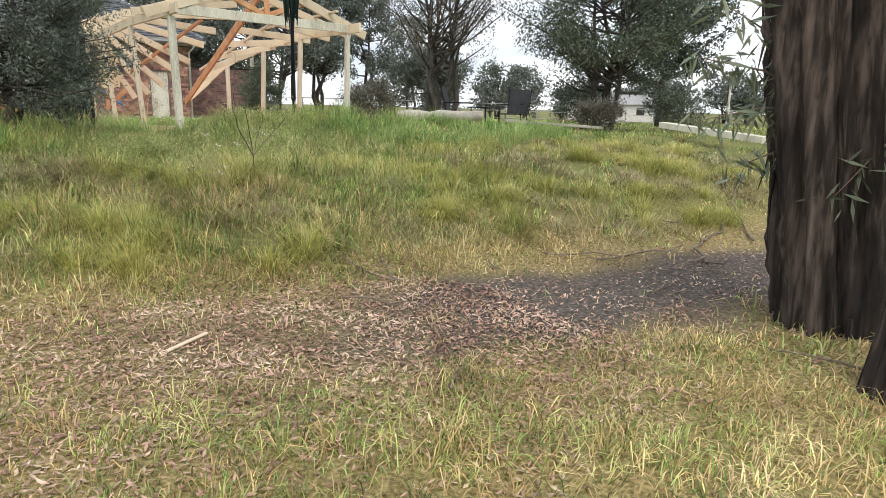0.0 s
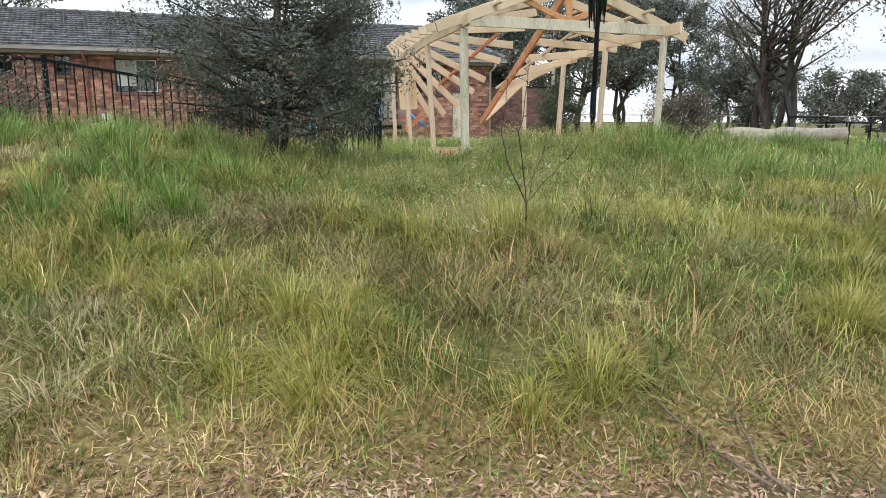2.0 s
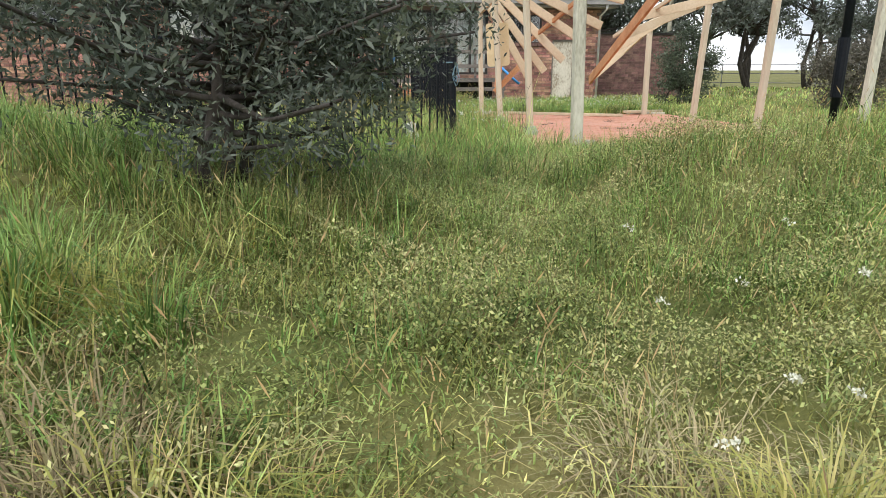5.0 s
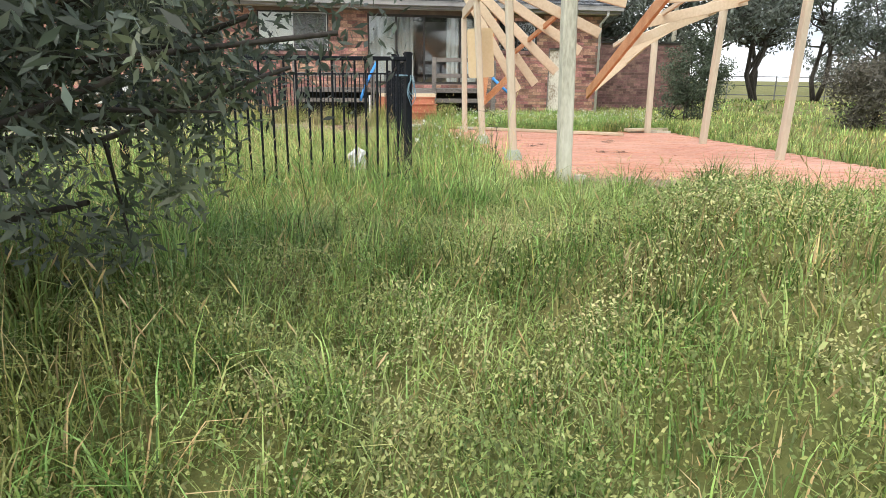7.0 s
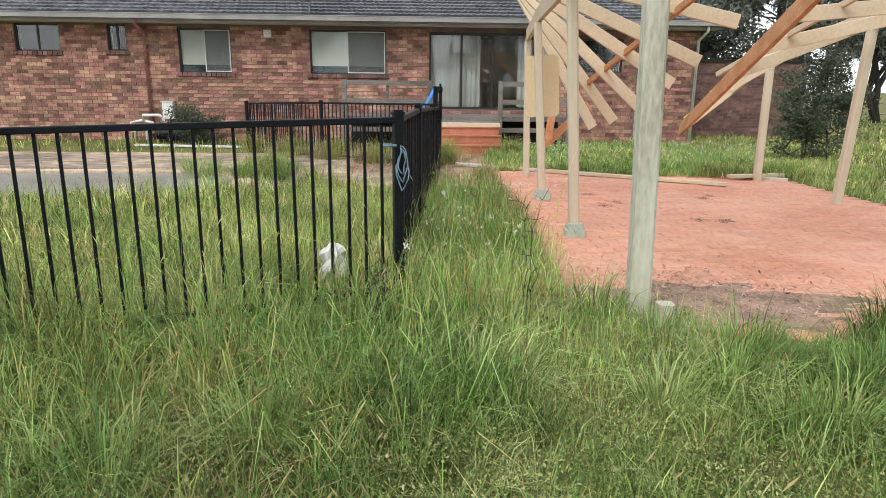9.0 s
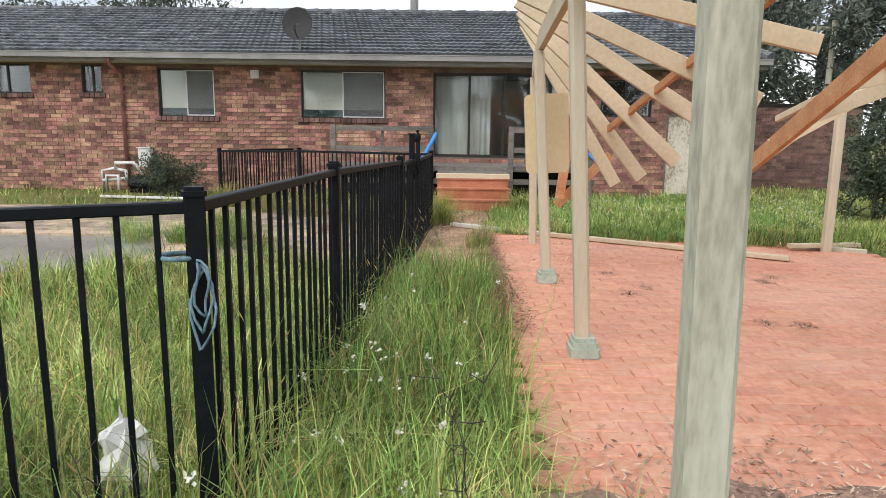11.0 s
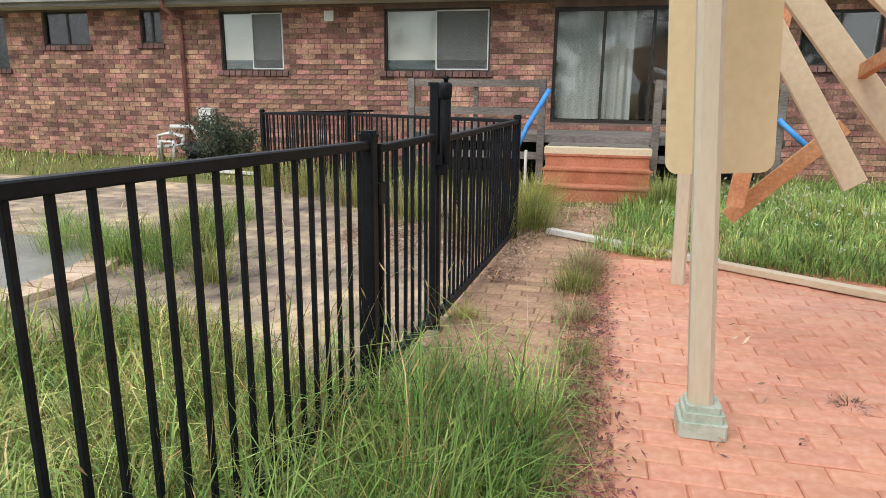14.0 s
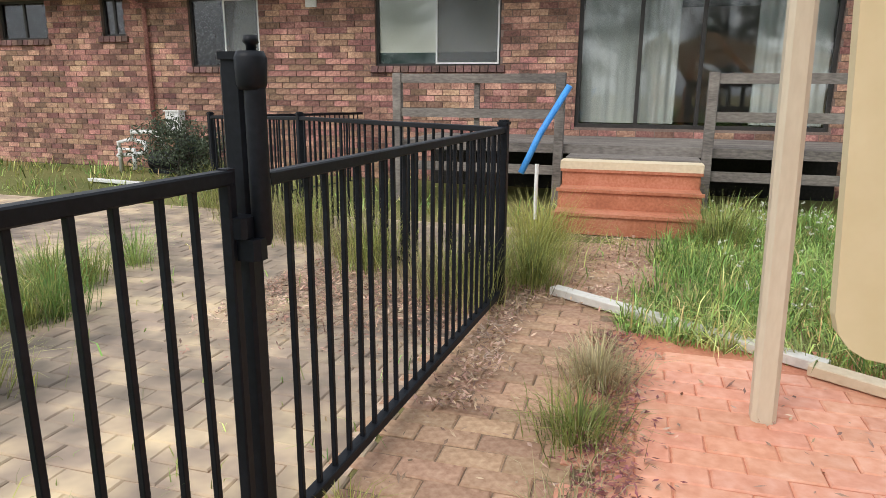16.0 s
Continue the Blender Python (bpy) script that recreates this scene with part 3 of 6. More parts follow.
    for x in (-5.26, 7.96):
        dp = Shape().tube([(x, eave_y - 0.04, eave_z - 0.12), (x, eave_y - 0.02, eave_z - 0.25), (x, WALL_Y - 0.06, eave_z - 0.42), (x, WALL_Y - 0.06, 0.05)], 0.036, 8)
        part("downpipe", dp, m_brick_rest if x < 0 else m_white, house, "brown painted downpipe" if x < 0 else "white downpipe at the corner", True)
    flue = Shape().tube([(0.8, 22.7, 4.0), (0.8, 22.7, 5.05)], 0.11, 12).tube([(0.8, 22.7, 5.1), (0.8, 22.7, 5.28)], 0.16, 12).tube([(0.8, 22.7, 5.0), (0.8, 22.7, 5.12)], 0.05, 6)
    part("flue", flue, m_gutter, house, "grey capped metal flue")
    return house


def window(house, x0, x1, z0, z1, style):
    """A sliding sash window in the facade, with sill, frame, panes and blinds."""
    win = part("window", Shape().box(x0, x1, WALL_Y + 0.05, WALL_Y + 0.10, z1 - 0.04, z1).box(x0, x1, WALL_Y + 0.05, WALL_Y + 0.10, z0, z0 + 0.04)
               .box(x0, x0 + 0.035, WALL_Y + 0.05, WALL_Y + 0.10, z0 + 0.04, z1 - 0.04).box(x1 - 0.035, x1, WALL_Y + 0.05, WALL_Y + 0.10, z0 + 0.04, z1 - 0.04), m_alu_dark, house)
    sill = Shape()
    x = x0 - 0.06
    while x < x1:
        m = pose(x + 0.055, WALL_Y - 0.02, z0 - 0.045, -14)
        sill.box(-0.05, 0.05, -0.03, 0.11, -0.045, 0.045, 0, m)
        x += 0.115
    tagged(part("window_sill", sill, m_sill, win, "sloping brick sill"), kind="stuff")
    mid = (x0 + x1) / 2
    pane = part("pane", Shape().box(x0 + 0.035, x1 - 0.035, WALL_Y + 0.074, WALL_Y + 0.078, z0 + 0.04, z1 - 0.04), m_glass, win)
    pane.visible_shadow = False
    if style == "blind":
        part("roller_blind", Shape().box(x0 + 0.03, mid - 0.02, WALL_Y + 0.092, WALL_Y + 0.097, z0 + 0.19, z1), m_blind, win, "lowered cream roller blind")
        part("roller_blind", Shape().box(mid, x1 - 0.03, WALL_Y + 0.092, WALL_Y + 0.097, z0 + 0.19, z1), m_blind, win, "lowered cream roller blind")
        part("blind_hem", Shape().box(x0 + 0.03, x1 - 0.03, WALL_Y + 0.10, WALL_Y + 0.105, z0, z0 + 0.25), m_green, win, "dark green strip below the blind")
        fr = Shape()
        a, b, c, d = mid - 0.02, x1 - 0.03, z0 + 0.03, z1 - 0.03
        fr.box(a, b, WALL_Y + 0.035, WALL_Y + 0.05, c, c + 0.022).box(a, b, WALL_Y + 0.035, WALL_Y + 0.05, d - 0.022, d)
        fr.box(a, a + 0.022, WALL_Y + 0.035, WALL_Y + 0.05, c + 0.022, d - 0.022).box(b - 0.022, b, WALL_Y + 0.035, WALL_Y + 0.05, c + 0.022, d - 0.022)
        part("screen_frame", fr, m_alu_white, win, "white insect screen frame")
        part("screen_mesh", Shape().box(a + 0.02, b - 0.02, WALL_Y + 0.043, WALL_Y + 0.045, c + 0.02, d - 0.02), m_greyblind, win, "grey insect screen mesh")
    else:
        part("mullion", Shape().box(mid - 0.02, mid + 0.02, WALL_Y + 0.055, WALL_Y + 0.098, z0 + 0.04, z1 - 0.04), m_alu_dark, win)
        # a near-black sheet stands in for the unlit room
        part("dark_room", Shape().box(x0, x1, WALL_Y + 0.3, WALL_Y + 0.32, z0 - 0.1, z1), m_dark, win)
    return win


house = build_house()
for o, style in zip(OPENINGS, ("dark", "dark", "blind", "blind", "", "dark", "", "dark", "blind")):
    if style:
        window(house, *o, style)


def sliding_door(house):
    x0, x1, z0, z1 = OPENINGS[4]
    door = part("sliding_door", Shape().box(x0, x1, WALL_Y + 0.04, WALL_Y + 0.12, z1 - 0.06, z1), m_alu_dark, house, "bronze-framed glass sliding door with white curtains")
    part("door_track", Shape().box(x0, x1, WALL_Y + 0.04, WALL_Y + 0.12, z0, z0 + 0.05), m_alu_dark, door)
    for x in (x0, 2.20, 2.95, 3.95, x1 - 0.05):
        part("stile", Shape().box(x, x + 0.05, WALL_Y + 0.05, WALL_Y + 0.11, z0 + 0.05, z1 - 0.06), m_alu_dark, door)
    for a, b in ((x0 + 0.05, 2.20), (2.25, 2.95), (3.0, 3.95), (4.0, x1 - 0.05)):
        p = part("pane", Shape().box(a, b, WALL_Y + 0.078, WALL_Y + 0.082, z0 + 0.05, z1 - 0.06), m_glass, door)
        p.visible_shadow = False

    def curtain(a, b, deep):
        s, n = Shape(), int((b - a) / 0.02)
        pts = [(a + (b - a) * i / n, WALL_Y + 0.24 + deep * math.sin(i * 1.1) + deep * 0.6 * math.sin(i * 0.37)) for i in range(n + 1)]
        v = [(x, y, z0 + 0.06) for x, y in pts] + [(x, y, z1) for x, y in pts]
        s.add(v, [(i, i + 1, n + 2 + i, n + 1 + i) for i in range(n)])
        part("curtain", s, m_curtain, door, "white hanging curtain", True)

    curtain(x0 + 0.05, 2.2, 0.006)
    curtain(2.24, 2.70, 0.03)
    curtain(3.62, 3.94, 0.03)
    curtain(4.02, 4.46, 0.008)
    return door


sliding_door(house)
x0, x1, z0, z1 = OPENINGS[6]
ldoor = part("laundry_door", Shape().box(x0 + 0.05, x1 - 0.05, WALL_Y + 0.06, WALL_Y + 0.10, z0, z1 - 0.05), m_doorw, house, "white timber door with peeling paint")
part("door_frame", Shape().box(x0, x0 + 0.05, WALL_Y + 0.03, WALL_Y + 0.12, z0, z1 - 0.05).box(x1 - 0.05, x1, WALL_Y + 0.03, WALL_Y + 0.12, z0, z1 - 0.05).box(x0, x1, WALL_Y + 0.03, WALL_Y + 0.12, z1 - 0.05, z1), m_deck, ldoor)

# lower garden wall beyond the house corner
gw = Shape().box(8.3, 12.3, 21.0, 21.24, -0.4, 2.1)
garden_wall = solid("brick_wall", gw, m_mortar, "dark brick boundary wall beyond the house", "wall", kind="structure")
row, z, rest = 0, 0.0, Shape()
while z < 2.02:
    x = 8.42 + (0.12 if row % 2 else 0)
    while x < 12.1:
        rest.box(x - 0.115, x + 0.115, 20.992, 21.004, z, z + 0.076)
        x += 0.24
    z += 0.086
    row += 1
tagged(part("brick_field", rest, m_sill, garden_wall), kind="stuff")
part("coping", Shape().box(8.25, 12.35, 20.95, 21.29, 2.1, 2.16), m_dark, garden_wall)

# ---- deck and steps ----
deck = thing("timber_deck", "weathered grey timber deck before the sliding door", "deck")
for i in range(11):
    part("deck_board", Shape().box(-0.45, 4.6, 16.72 + i * 0.15, 16.86 + i * 0.15, 0.66, 0.69), m_deck, deck)
part("bearer", Shape().box(-0.45, 4.6, 16.64, 16.69, 0.36, 0.46), m_deck, deck)
part("front_board", Shape().box(-0.45, 4.6, 16.66, 16.70, 0.60, 0.70), m_deck, deck)
# near-black sheet in place of the shade below the boards
part("underside_shade_sheet", Shape().box(-0.45, 4.6, 18.2, 18.3, -0.05, 0.6), m_dark, deck)
for x in (-0.42, 1.45, 2.98, 4.5):
    part("post", Shape().box(x - 0.05, x + 0.05, 16.58, 16.68, -0.05, 1.46 if x < 4 else 1.4, 0.006), m_deck, deck)
for a, b in ((-0.42, 1.45), (2.98, 4.5)):
    for z in (1.40, 1.02):
        part("rail", Shape().box(a + 0.05, b - 0.05, 16.60, 16.645, z - 0.05, z + 0.05), m_deck, deck)
    part("baluster", Shape().box((a + b) / 2 - 0.03, (a + b) / 2 + 0.03, 16.645, 16.68, 0.7, 1.4), m_deck, deck)
steps = thing("front_steps", "terracotta painted concrete steps up to the deck", "steps")
for i, (z0, z1) in enumerate(((0.0, 0.19), (0.19, 0.365), (0.365, 0.52))):
    y = 15.25 + 0.3 * i
    s = Shape().box(1.59, 2.88, y, 16.60 - 0.01 * i, z0, z1, 0.012)
    s.box(1.575, 2.90, y - 0.018, y + 0.05, z1 - 0.022, z1 + 0.004, 0.008)
    part("step", s, m_step, steps)
part("nosing_board", Shape().box(1.57, 2.90, 15.84, 16.10, 0.525, 0.60, 0.008), m_pine, steps, "pale timber tread board")
for i in range(3):
    part("tread_board", Shape().box(1.59, 2.89, 16.11 + 0.16 * i, 16.26 + 0.16 * i, 0.575, 0.612, 0.004), m_deck, steps, "weathered grey tread board")


# ---- pool fence ----
def fence_panel(name, p, q, group, height=1.08, post_a=True, post_b=False, gap=0.098, cap=True):
    p, q = Vector(p), Vector(q)
    f = thing(name, "black tubular metal pool fence panel with upright bars", "fence", group=group)
    along = (q - p)
    n = max(2, round(along.length / gap))
    top = height
    part("top_rail", Shape().beam(p + Vector((0, 0, top)), q + Vector((0, 0, top)), 0.036, 0.034), m_black, f)
    part("bottom_rail", Shape().beam(p + Vector((0, 0, 0.09)), q + Vector((0, 0, 0.09)), 0.04, 0.04), m_black, f)
    bar = None
    for i in range(1, n):
        c = p + along * (i / n)
        if bar is None:
            s = Shape().box(-0.008, 0.008, -0.008, 0.008, 0.09, top, 0.002)
            bar = part("bar", s, m_black, f)
            me = bar.data
        else:
            bar = new("bar", me)
            bar.parent = f
        bar.matrix_basis = pose(c.x, c.y, c.z, random.gauss(0, 0.15), random.gauss(0, 0.15), math.degrees(math.atan2(along.y, along.x)))
    for c, yes in ((p, post_a), (q, post_b)):
        if yes:
            a = math.degrees(math.atan2(along.y, along.x))
            ps = part("post", Shape().box(-0.028, 0.028, -0.028, 0.028, -0.15, top + 0.03, 0.006, pose(c.x, c.y, c.z, 0, 0, a)), m_black, f)
            if cap:
                part("cap", Shape().box(-0.034, 0.034, -0.034, 0.034, top + 0.03, top + 0.045, 0.008, pose(c.x, c.y, c.z, 0, 0, a)).box(-0.026, 0.026, -0.026, 0.026, top + 0.045, top + 0.056, 0.008, pose(c.x, c.y, c.z, 0, 0, a)), m_black, ps)
    return f


CORNER = (1.09, 5.69, 0.06)
FENCE = "pool fence panels"
fence_panel("fence_panel", CORNER, (-1.03, 4.89, 0.02), FENCE, post_b=True)
fence_panel("fence_panel", (-1.03, 4.89, 0.02), (-3.15, 4.09, 0.33), FENCE, post_a=False, post_b=True)
fence_panel("fence_panel", (-3.15, 4.09, 0.33), (-5.4, 3.25, 0.36), FENCE, post_a=False, post_b=True)
fence_panel("fence_panel", (-5.4, 3.25, 0.36), (-7.7, 2.4, 0.36), FENCE, post_a=False, post_b=True)
fence_panel("fence_panel", (1.20, 7.29, 0.06), CORNER, FENCE, post_b=False)
fence_panel("fence_panel", (1.36, 9.75, 0.0), (1.20, 7.29, 0.06), FENCE, post_b=False)
gate = fence_panel("pool_gate", (1.425, 10.55, 0.0), (1.37, 9.83, 0.0), "", height=1.06, post_a=False, post_b=False)
tagged(gate, "closed black tubular metal pool gate", "gate")
part("stile", Shape().box(1.36, 1.39, 9.815, 9.845, 0.07, 1.08, 0.004), m_black, gate)
part("stile", Shape().box(1.41, 1.44, 10.535, 10.565, 0.07, 1.08, 0.004), m_black, gate)
for z in (0.25, 0.88):
    part("hinge", Shape().box(1.35, 1.40, 9.775, 9.85, z - 0.045, z + 0.045, 0.008), m_black, gate, "black moulded hinge")
fence_panel("fence_panel", (1.55, 13.05, -0.02), (1.43, 10.70, -0.02), FENCE, height=1.06)
gp = thing("gate_post", "tall black metal gate latch post beside the paved path", "post")
part("post", Shape().box(1.388, 1.444, 10.60, 10.656, -0.15, 1.315, 0.008), m_black, gp)
part("post_cap", Shape().box(1.382, 1.45, 10.594, 10.662, 1.315, 1.332, 0.01), m_black, gp)
housing = part("latch_housing", Shape().tube([(1.478, 10.60, 0.90), (1.478, 10.60, 0.92), (1.478, 10.60, 1.30), (1.478, 10.60, 1.325)], [0.018, 0.024, 0.024, 0.02], 14), m_black, gp, "", True)
part("collar", Shape().tube([(1.472, 10.60, 1.25), (1.472, 10.60, 1.262), (1.472, 10.60, 1.318), (1.472, 10.60, 1.332)], [0.028, 0.034, 0.036, 0.03], 14), m_black, housing, "", True)
part("latch_knob", Shape().tube([(1.475, 10.60, 1.33), (1.475, 10.60, 1.345), (1.475, 10.60, 1.35), (1.475, 10.60, 1.365)], [0.011, 0.011, 0.018, 0.015], 10), m_black, housing, "", True)
part("latch_strike", Shape().box(1.40, 1.495, 10.55, 10.60, 0.87, 0.92, 0.012).box(1.41, 1.47, 10.54, 10.60, 0.922, 0.97, 0.01), m_black, gp)
for p, q in (((-2.3, 15.7, -0.1), (-0.65, 14.7, -0.05)), ((-0.65, 14.7, -0.05), (1.55, 13.05, -0.02)), ((-2.3, 15.7, -0.1), (-1.6, 18.3, -0.12))):
    fence_panel("fence_panel", p, q, FENCE, height=1.06)

# ---- pool surround, path, patio ----
pavers("pool_paving", "stained concrete pavers round the pool fence", (-9.0, 1.44, 9.9, 15.4), (0.235, 0.118), 0.0012, 0.0, m_pool, m_pool, m_coping, lambda x, y: False, lambda x, y: True, joined_only=True)
pavers("garden_path", "worn tan paved path beside the pool fence", (1.46, 2.24, 9.6, 14.9), (0.235, 0.118), 0.003, 0.0, m_tan, m_tan, m_tan_bed, lambda x, y: True, lambda x, y: True)
pavers("path_end", "worn tan paving before the steps", (2.245, 2.72, 13.25, 15.2), (0.235, 0.118), 0.003, 0.0, m_tan, m_tan, m_tan_bed, lambda x, y: False, lambda x, y: True, joined_only=True)
pavers("patio", "red painted paved patio under the pergola", (2.24, 6.75, 5.2, 12.75), (0.245, 0.116), 0.002, 0.012, m_paver, m_paver_rest, m_slab, lambda x, y: x < 3.9 and 7.6 < y < 10.4,
       lambda x, y: y < 12.6 - 0.25 * (x - 2.3))

# ---- pool ----
POOL = (-2.5, 10.75, 1.2)
pool = thing("swimming_pool", "old swimming pool with sandy coping and murky grey water", "pool")
px0, py0, pr = POOL
rim_in = [(px0 + pr * math.sin(a), py0 + pr * math.cos(a)) for a in np.linspace(0, math.pi, 25)]
water = Shape().add([(x, y, 0.02) for x, y in rim_in] + [(-6.0, py0 - pr, 0.02), (-6.0, py0 + pr, 0.02)], [tuple(range(26, -1, -1))])
part("water", water, m_water, pool)
for i in range(24):
    a, b = math.pi * i / 24 + 0.006, math.pi * (i + 1) / 24 - 0.006
    v = [(px0 + r * math.sin(q), py0 + r * math.cos(q), z) for z in (-0.01, 0.05) for r, q in ((pr - 0.02, a), (pr - 0.02, b), (pr + 0.24, b), (pr + 0.24, a))]
    part("coping_stone", Shape().add(v, [(3, 2, 1, 0), (4, 5, 6, 7), (0, 1, 5, 4), (1, 2, 6, 5), (2, 3, 7, 6), (3, 0, 4, 7)]), m_coping, pool)
for i in range(10):
    for s in (-1, 1):
        x = px0 - 0.33 * i
        part("coping_stone", Shape().box(x - 0.325, x - 0.005, py0 + s * (pr + 0.11) - 0.13, py0 + s * (pr + 0.11) + 0.13, -0.01, 0.05), m_coping, pool)

# ---- pergola ----
pergola = thing("collapsed_pergola", "half-collapsed cream timber pergola with fanned fallen rafters", "pergola")
WEST = [((2.47, 5.49, 0.0), (2.42, 5.49, 2.16)), ((2.63, 7.77, 0), (2.49, 7.77, 2.15)), ((2.70, 9.78, 0), (2.555, 9.78, 2.05)), ((2.84, 11.9, 0), (2.79, 11.92, 2.0))]
EAST = [((6.0, 5.4, 0.0), (6.05, 5.4, 2.16)), ((6.08, 7.5, 0), (6.18, 7.5, 2.2)), ((6.21, 9.55, 0), (6.32, 9.55, 2.05)), ((6.28, 11.6, 0), (6.27, 11.6, 1.72))]
for i, (a, b) in enumerate(WEST + EAST):
    m = m_weather if i in (0, 4) else m_cream
    w = 0.12 if i == 0 else 0.09 if i < 4 else 0.10
    ps = part("post", Shape().beam(a, b, w, w, (0, 1, 0), 0.018), m, pergola, "greyed timber post" if m is m_weather else "cream painted post")
    if i in (1, 2):
        sk = Shape()
        x, y = a[0], a[1]
        for r, z0, z1 in ((0.088, 0, 0.06), (0.075, 0.06, 0.095), (0.064, 0.095, 0.12)):
            sk.box(x - r, x + r, y - r, y + r, z0 + 0.012, z1 + 0.012, 0.01)
        part("plinth", sk, m_sage, ps, "stepped sage green post skirt")


def board(name, p, q, w, h, m, label="", up=(0, 0, 1)):
    return part(name, Shape().beam(p, q, w, h, up), m, pergola, label)


def chain(name, pts, w, h, m, label=""):
    s = Shape()
    for p, q in zip(pts, pts[1:]):
        s.beam(p, q, w, h)
    return part(name, s, m, pergola, label)


# plates on the posts
chain("wall_plate", [(2.36, 5.05, 2.26), (2.40, 5.49, 2.25), (2.49, 7.77, 2.24), (2.575, 9.78, 2.14), (2.79, 11.95, 2.07)], 0.05, 0.17, m_pine, "bowed cream timber plate")
chain("wall_plate", [(6.05, 4.95, 2.26), (6.05, 5.4, 2.25), (6.18, 7.5, 2.28), (6.32, 9.55, 2.13), (6.27, 11.6, 1.80), (6.0, 12.2, 1.35), (5.5, 12.5, 0.82)], 0.05, 0.19, m_pine, "bent cream timber plate torn down at its end")
# front gable
APEX = (4.22, 5.42, 2.98)
board("tie_beam", (2.35, 5.44, 2.28), (6.1, 5.38, 2.26), 0.05, 0.17, m_weather, "greyed timber tie beam")
board("gable_rafter", (1.95, 5.42, 2.16), APEX, 0.05, 0.17, m_pine)
board("gable_rafter", (6.5, 5.40, 2.16), APEX, 0.05, 0.17, m_pine)
board("king_post", (4.22, 5.42, 2.30), (4.22, 5.42, 2.95), 0.10, 0.05, m_orange, "", (0, 1, 0))
for sx in (-1, 1):
    board("web_strut", (4.22, 5.45, 2.34), (4.22 + sx * 0.85, 5.45, 2.66), 0.05, 0.09, m_orange)
board("ridge_beam", (4.22, 5.3, 2.96), (5.37, 12.43, 0.70), 0.05, 0.19, m_orange, "fallen orange-stained ridge beam")
# rafters of the west slope: they pivot on the plate and drop further the farther back they lie
for i, slope in enumerate((58, 51, 42, 31, 23, 12, 4, -4, -10, -15, -20)):
    y = 11.6 - 0.6 * i
    west = Vector((2.62 - 0.085 * min(i, 4) - 0.02 * max(0, i - 4), y, 2.56 - 0.03 * i))
    a = radians(slope)
    board("rafter", west, west + 2.11 * Vector((math.cos(a), 0.0, -math.sin(a))), 0.045, 0.14, m_pine, "" if i else "cream painted rafter")
for i in range(7):
    y = 5.95 + 0.8 * i
    a = Vector((6.5 - 0.02 * i, y, 2.18 - 0.06 * max(0, i - 3)))
    f = (y - 5.3) / 7.13
    b = Vector((4.22 + 1.15 * f, y, 2.98 - 2.26 * f))
    d = (b - a).normalized()
    board("rafter", a, a + d * min(2.3, (b - a).length), 0.045, 0.14, m_pine)
board("batten", (3.48, 11.0, 1.40), (3.80, 7.4, 2.38), 0.04, 0.07, m_orange, "orange roof batten")
board("loose_board", (3.13, 11.8, 0.58), (3.30, 11.8, 2.0), 0.03, 0.11, m_orange, "loose hanging orange board", (1, 0, 0))
board("loose_board", (3.12, 11.95, 0.48), (3.75, 11.95, 1.1), 0.03, 0.11, m_orange, "loose leaning orange board")
board("batten", (5.06, 10.6, 1.52), (5.3, 6.0, 2.72), 0.04, 0.06, m_pine)
for x, z in ((2.9, 2.52), (3.5, 2.75), (5.0, 2.75), (5.6, 2.52)):
    board("batten", (x, 5.1, z + 0.02), (x, 8.0, z - 0.1), 0.06, 0.04, m_pine)
# a board with rounded corners hung on a post
pan, r = [], 0.05
for cx, cz, a0 in ((0.2 - r, -0.36 + r, -90), (0.2 - r, 0.36 - r, 0), (-0.2 + r, 0.36 - r, 90), (-0.2 + r, -0.36 + r, 180)):
    pan += [(cx + r * math.cos(radians(a0 + 22.5 * i)), cz + r * math.sin(radians(a0 + 22.5 * i))) for i in range(5)]
k = len(pan)
hung = Shape().add([pose(2.69, 10.03, 1.345, 0, -3.5, 0) @ Vector((x, y, z)) for y in (0, 0.022) for x, z in pan], [tuple(range(k)), tuple(range(2 * k - 1, k - 1, -1))] + [((i + 1) % k, i, k + i, k + (i + 1) % k) for i in range(k)])
part("hung_panel", hung, m_panel, pergola, "hanging cream board with rounded corners")


# ---- trees ----
def leaf_cloud(centres, radii, count, size, aspect=3.0, flat=0.75, droop=0.0, gen=rng):
    """Many small pointed leaves round the given centres."""
    k = len(centres)
    which = gen.integers(0, k, count)
    c = np.asarray(centres)[which]
    r = np.asarray(radii)[which][:, None]
    d = gen.normal(size=(count, 3))
    d /= np.linalg.norm(d, axis=1)[:, None]
    d[:, 2] *= flat
    p = c + d * r * gen.uniform(0.25, 1.0, (count, 1)) ** 0.6
    a = gen.normal(size=(count, 3))
    a[:, 2] -= droop
    a /= np.linalg.norm(a, axis=1)[:, None]
    b = np.cross(a, gen.normal(size=(count, 3)))
    b /= np.linalg.norm(b, axis=1)[:, None]
    s = size * gen.uniform(0.6, 1.4, (count, 1))
    v = np.stack([p, p + a * s * 0.5 + b * s / aspect / 2, p + a * s, p + a * s * 0.5 - b * s / aspect / 2], 1).reshape(-1, 3)
    return v, np.arange(4 * count).reshape(-1, 4)


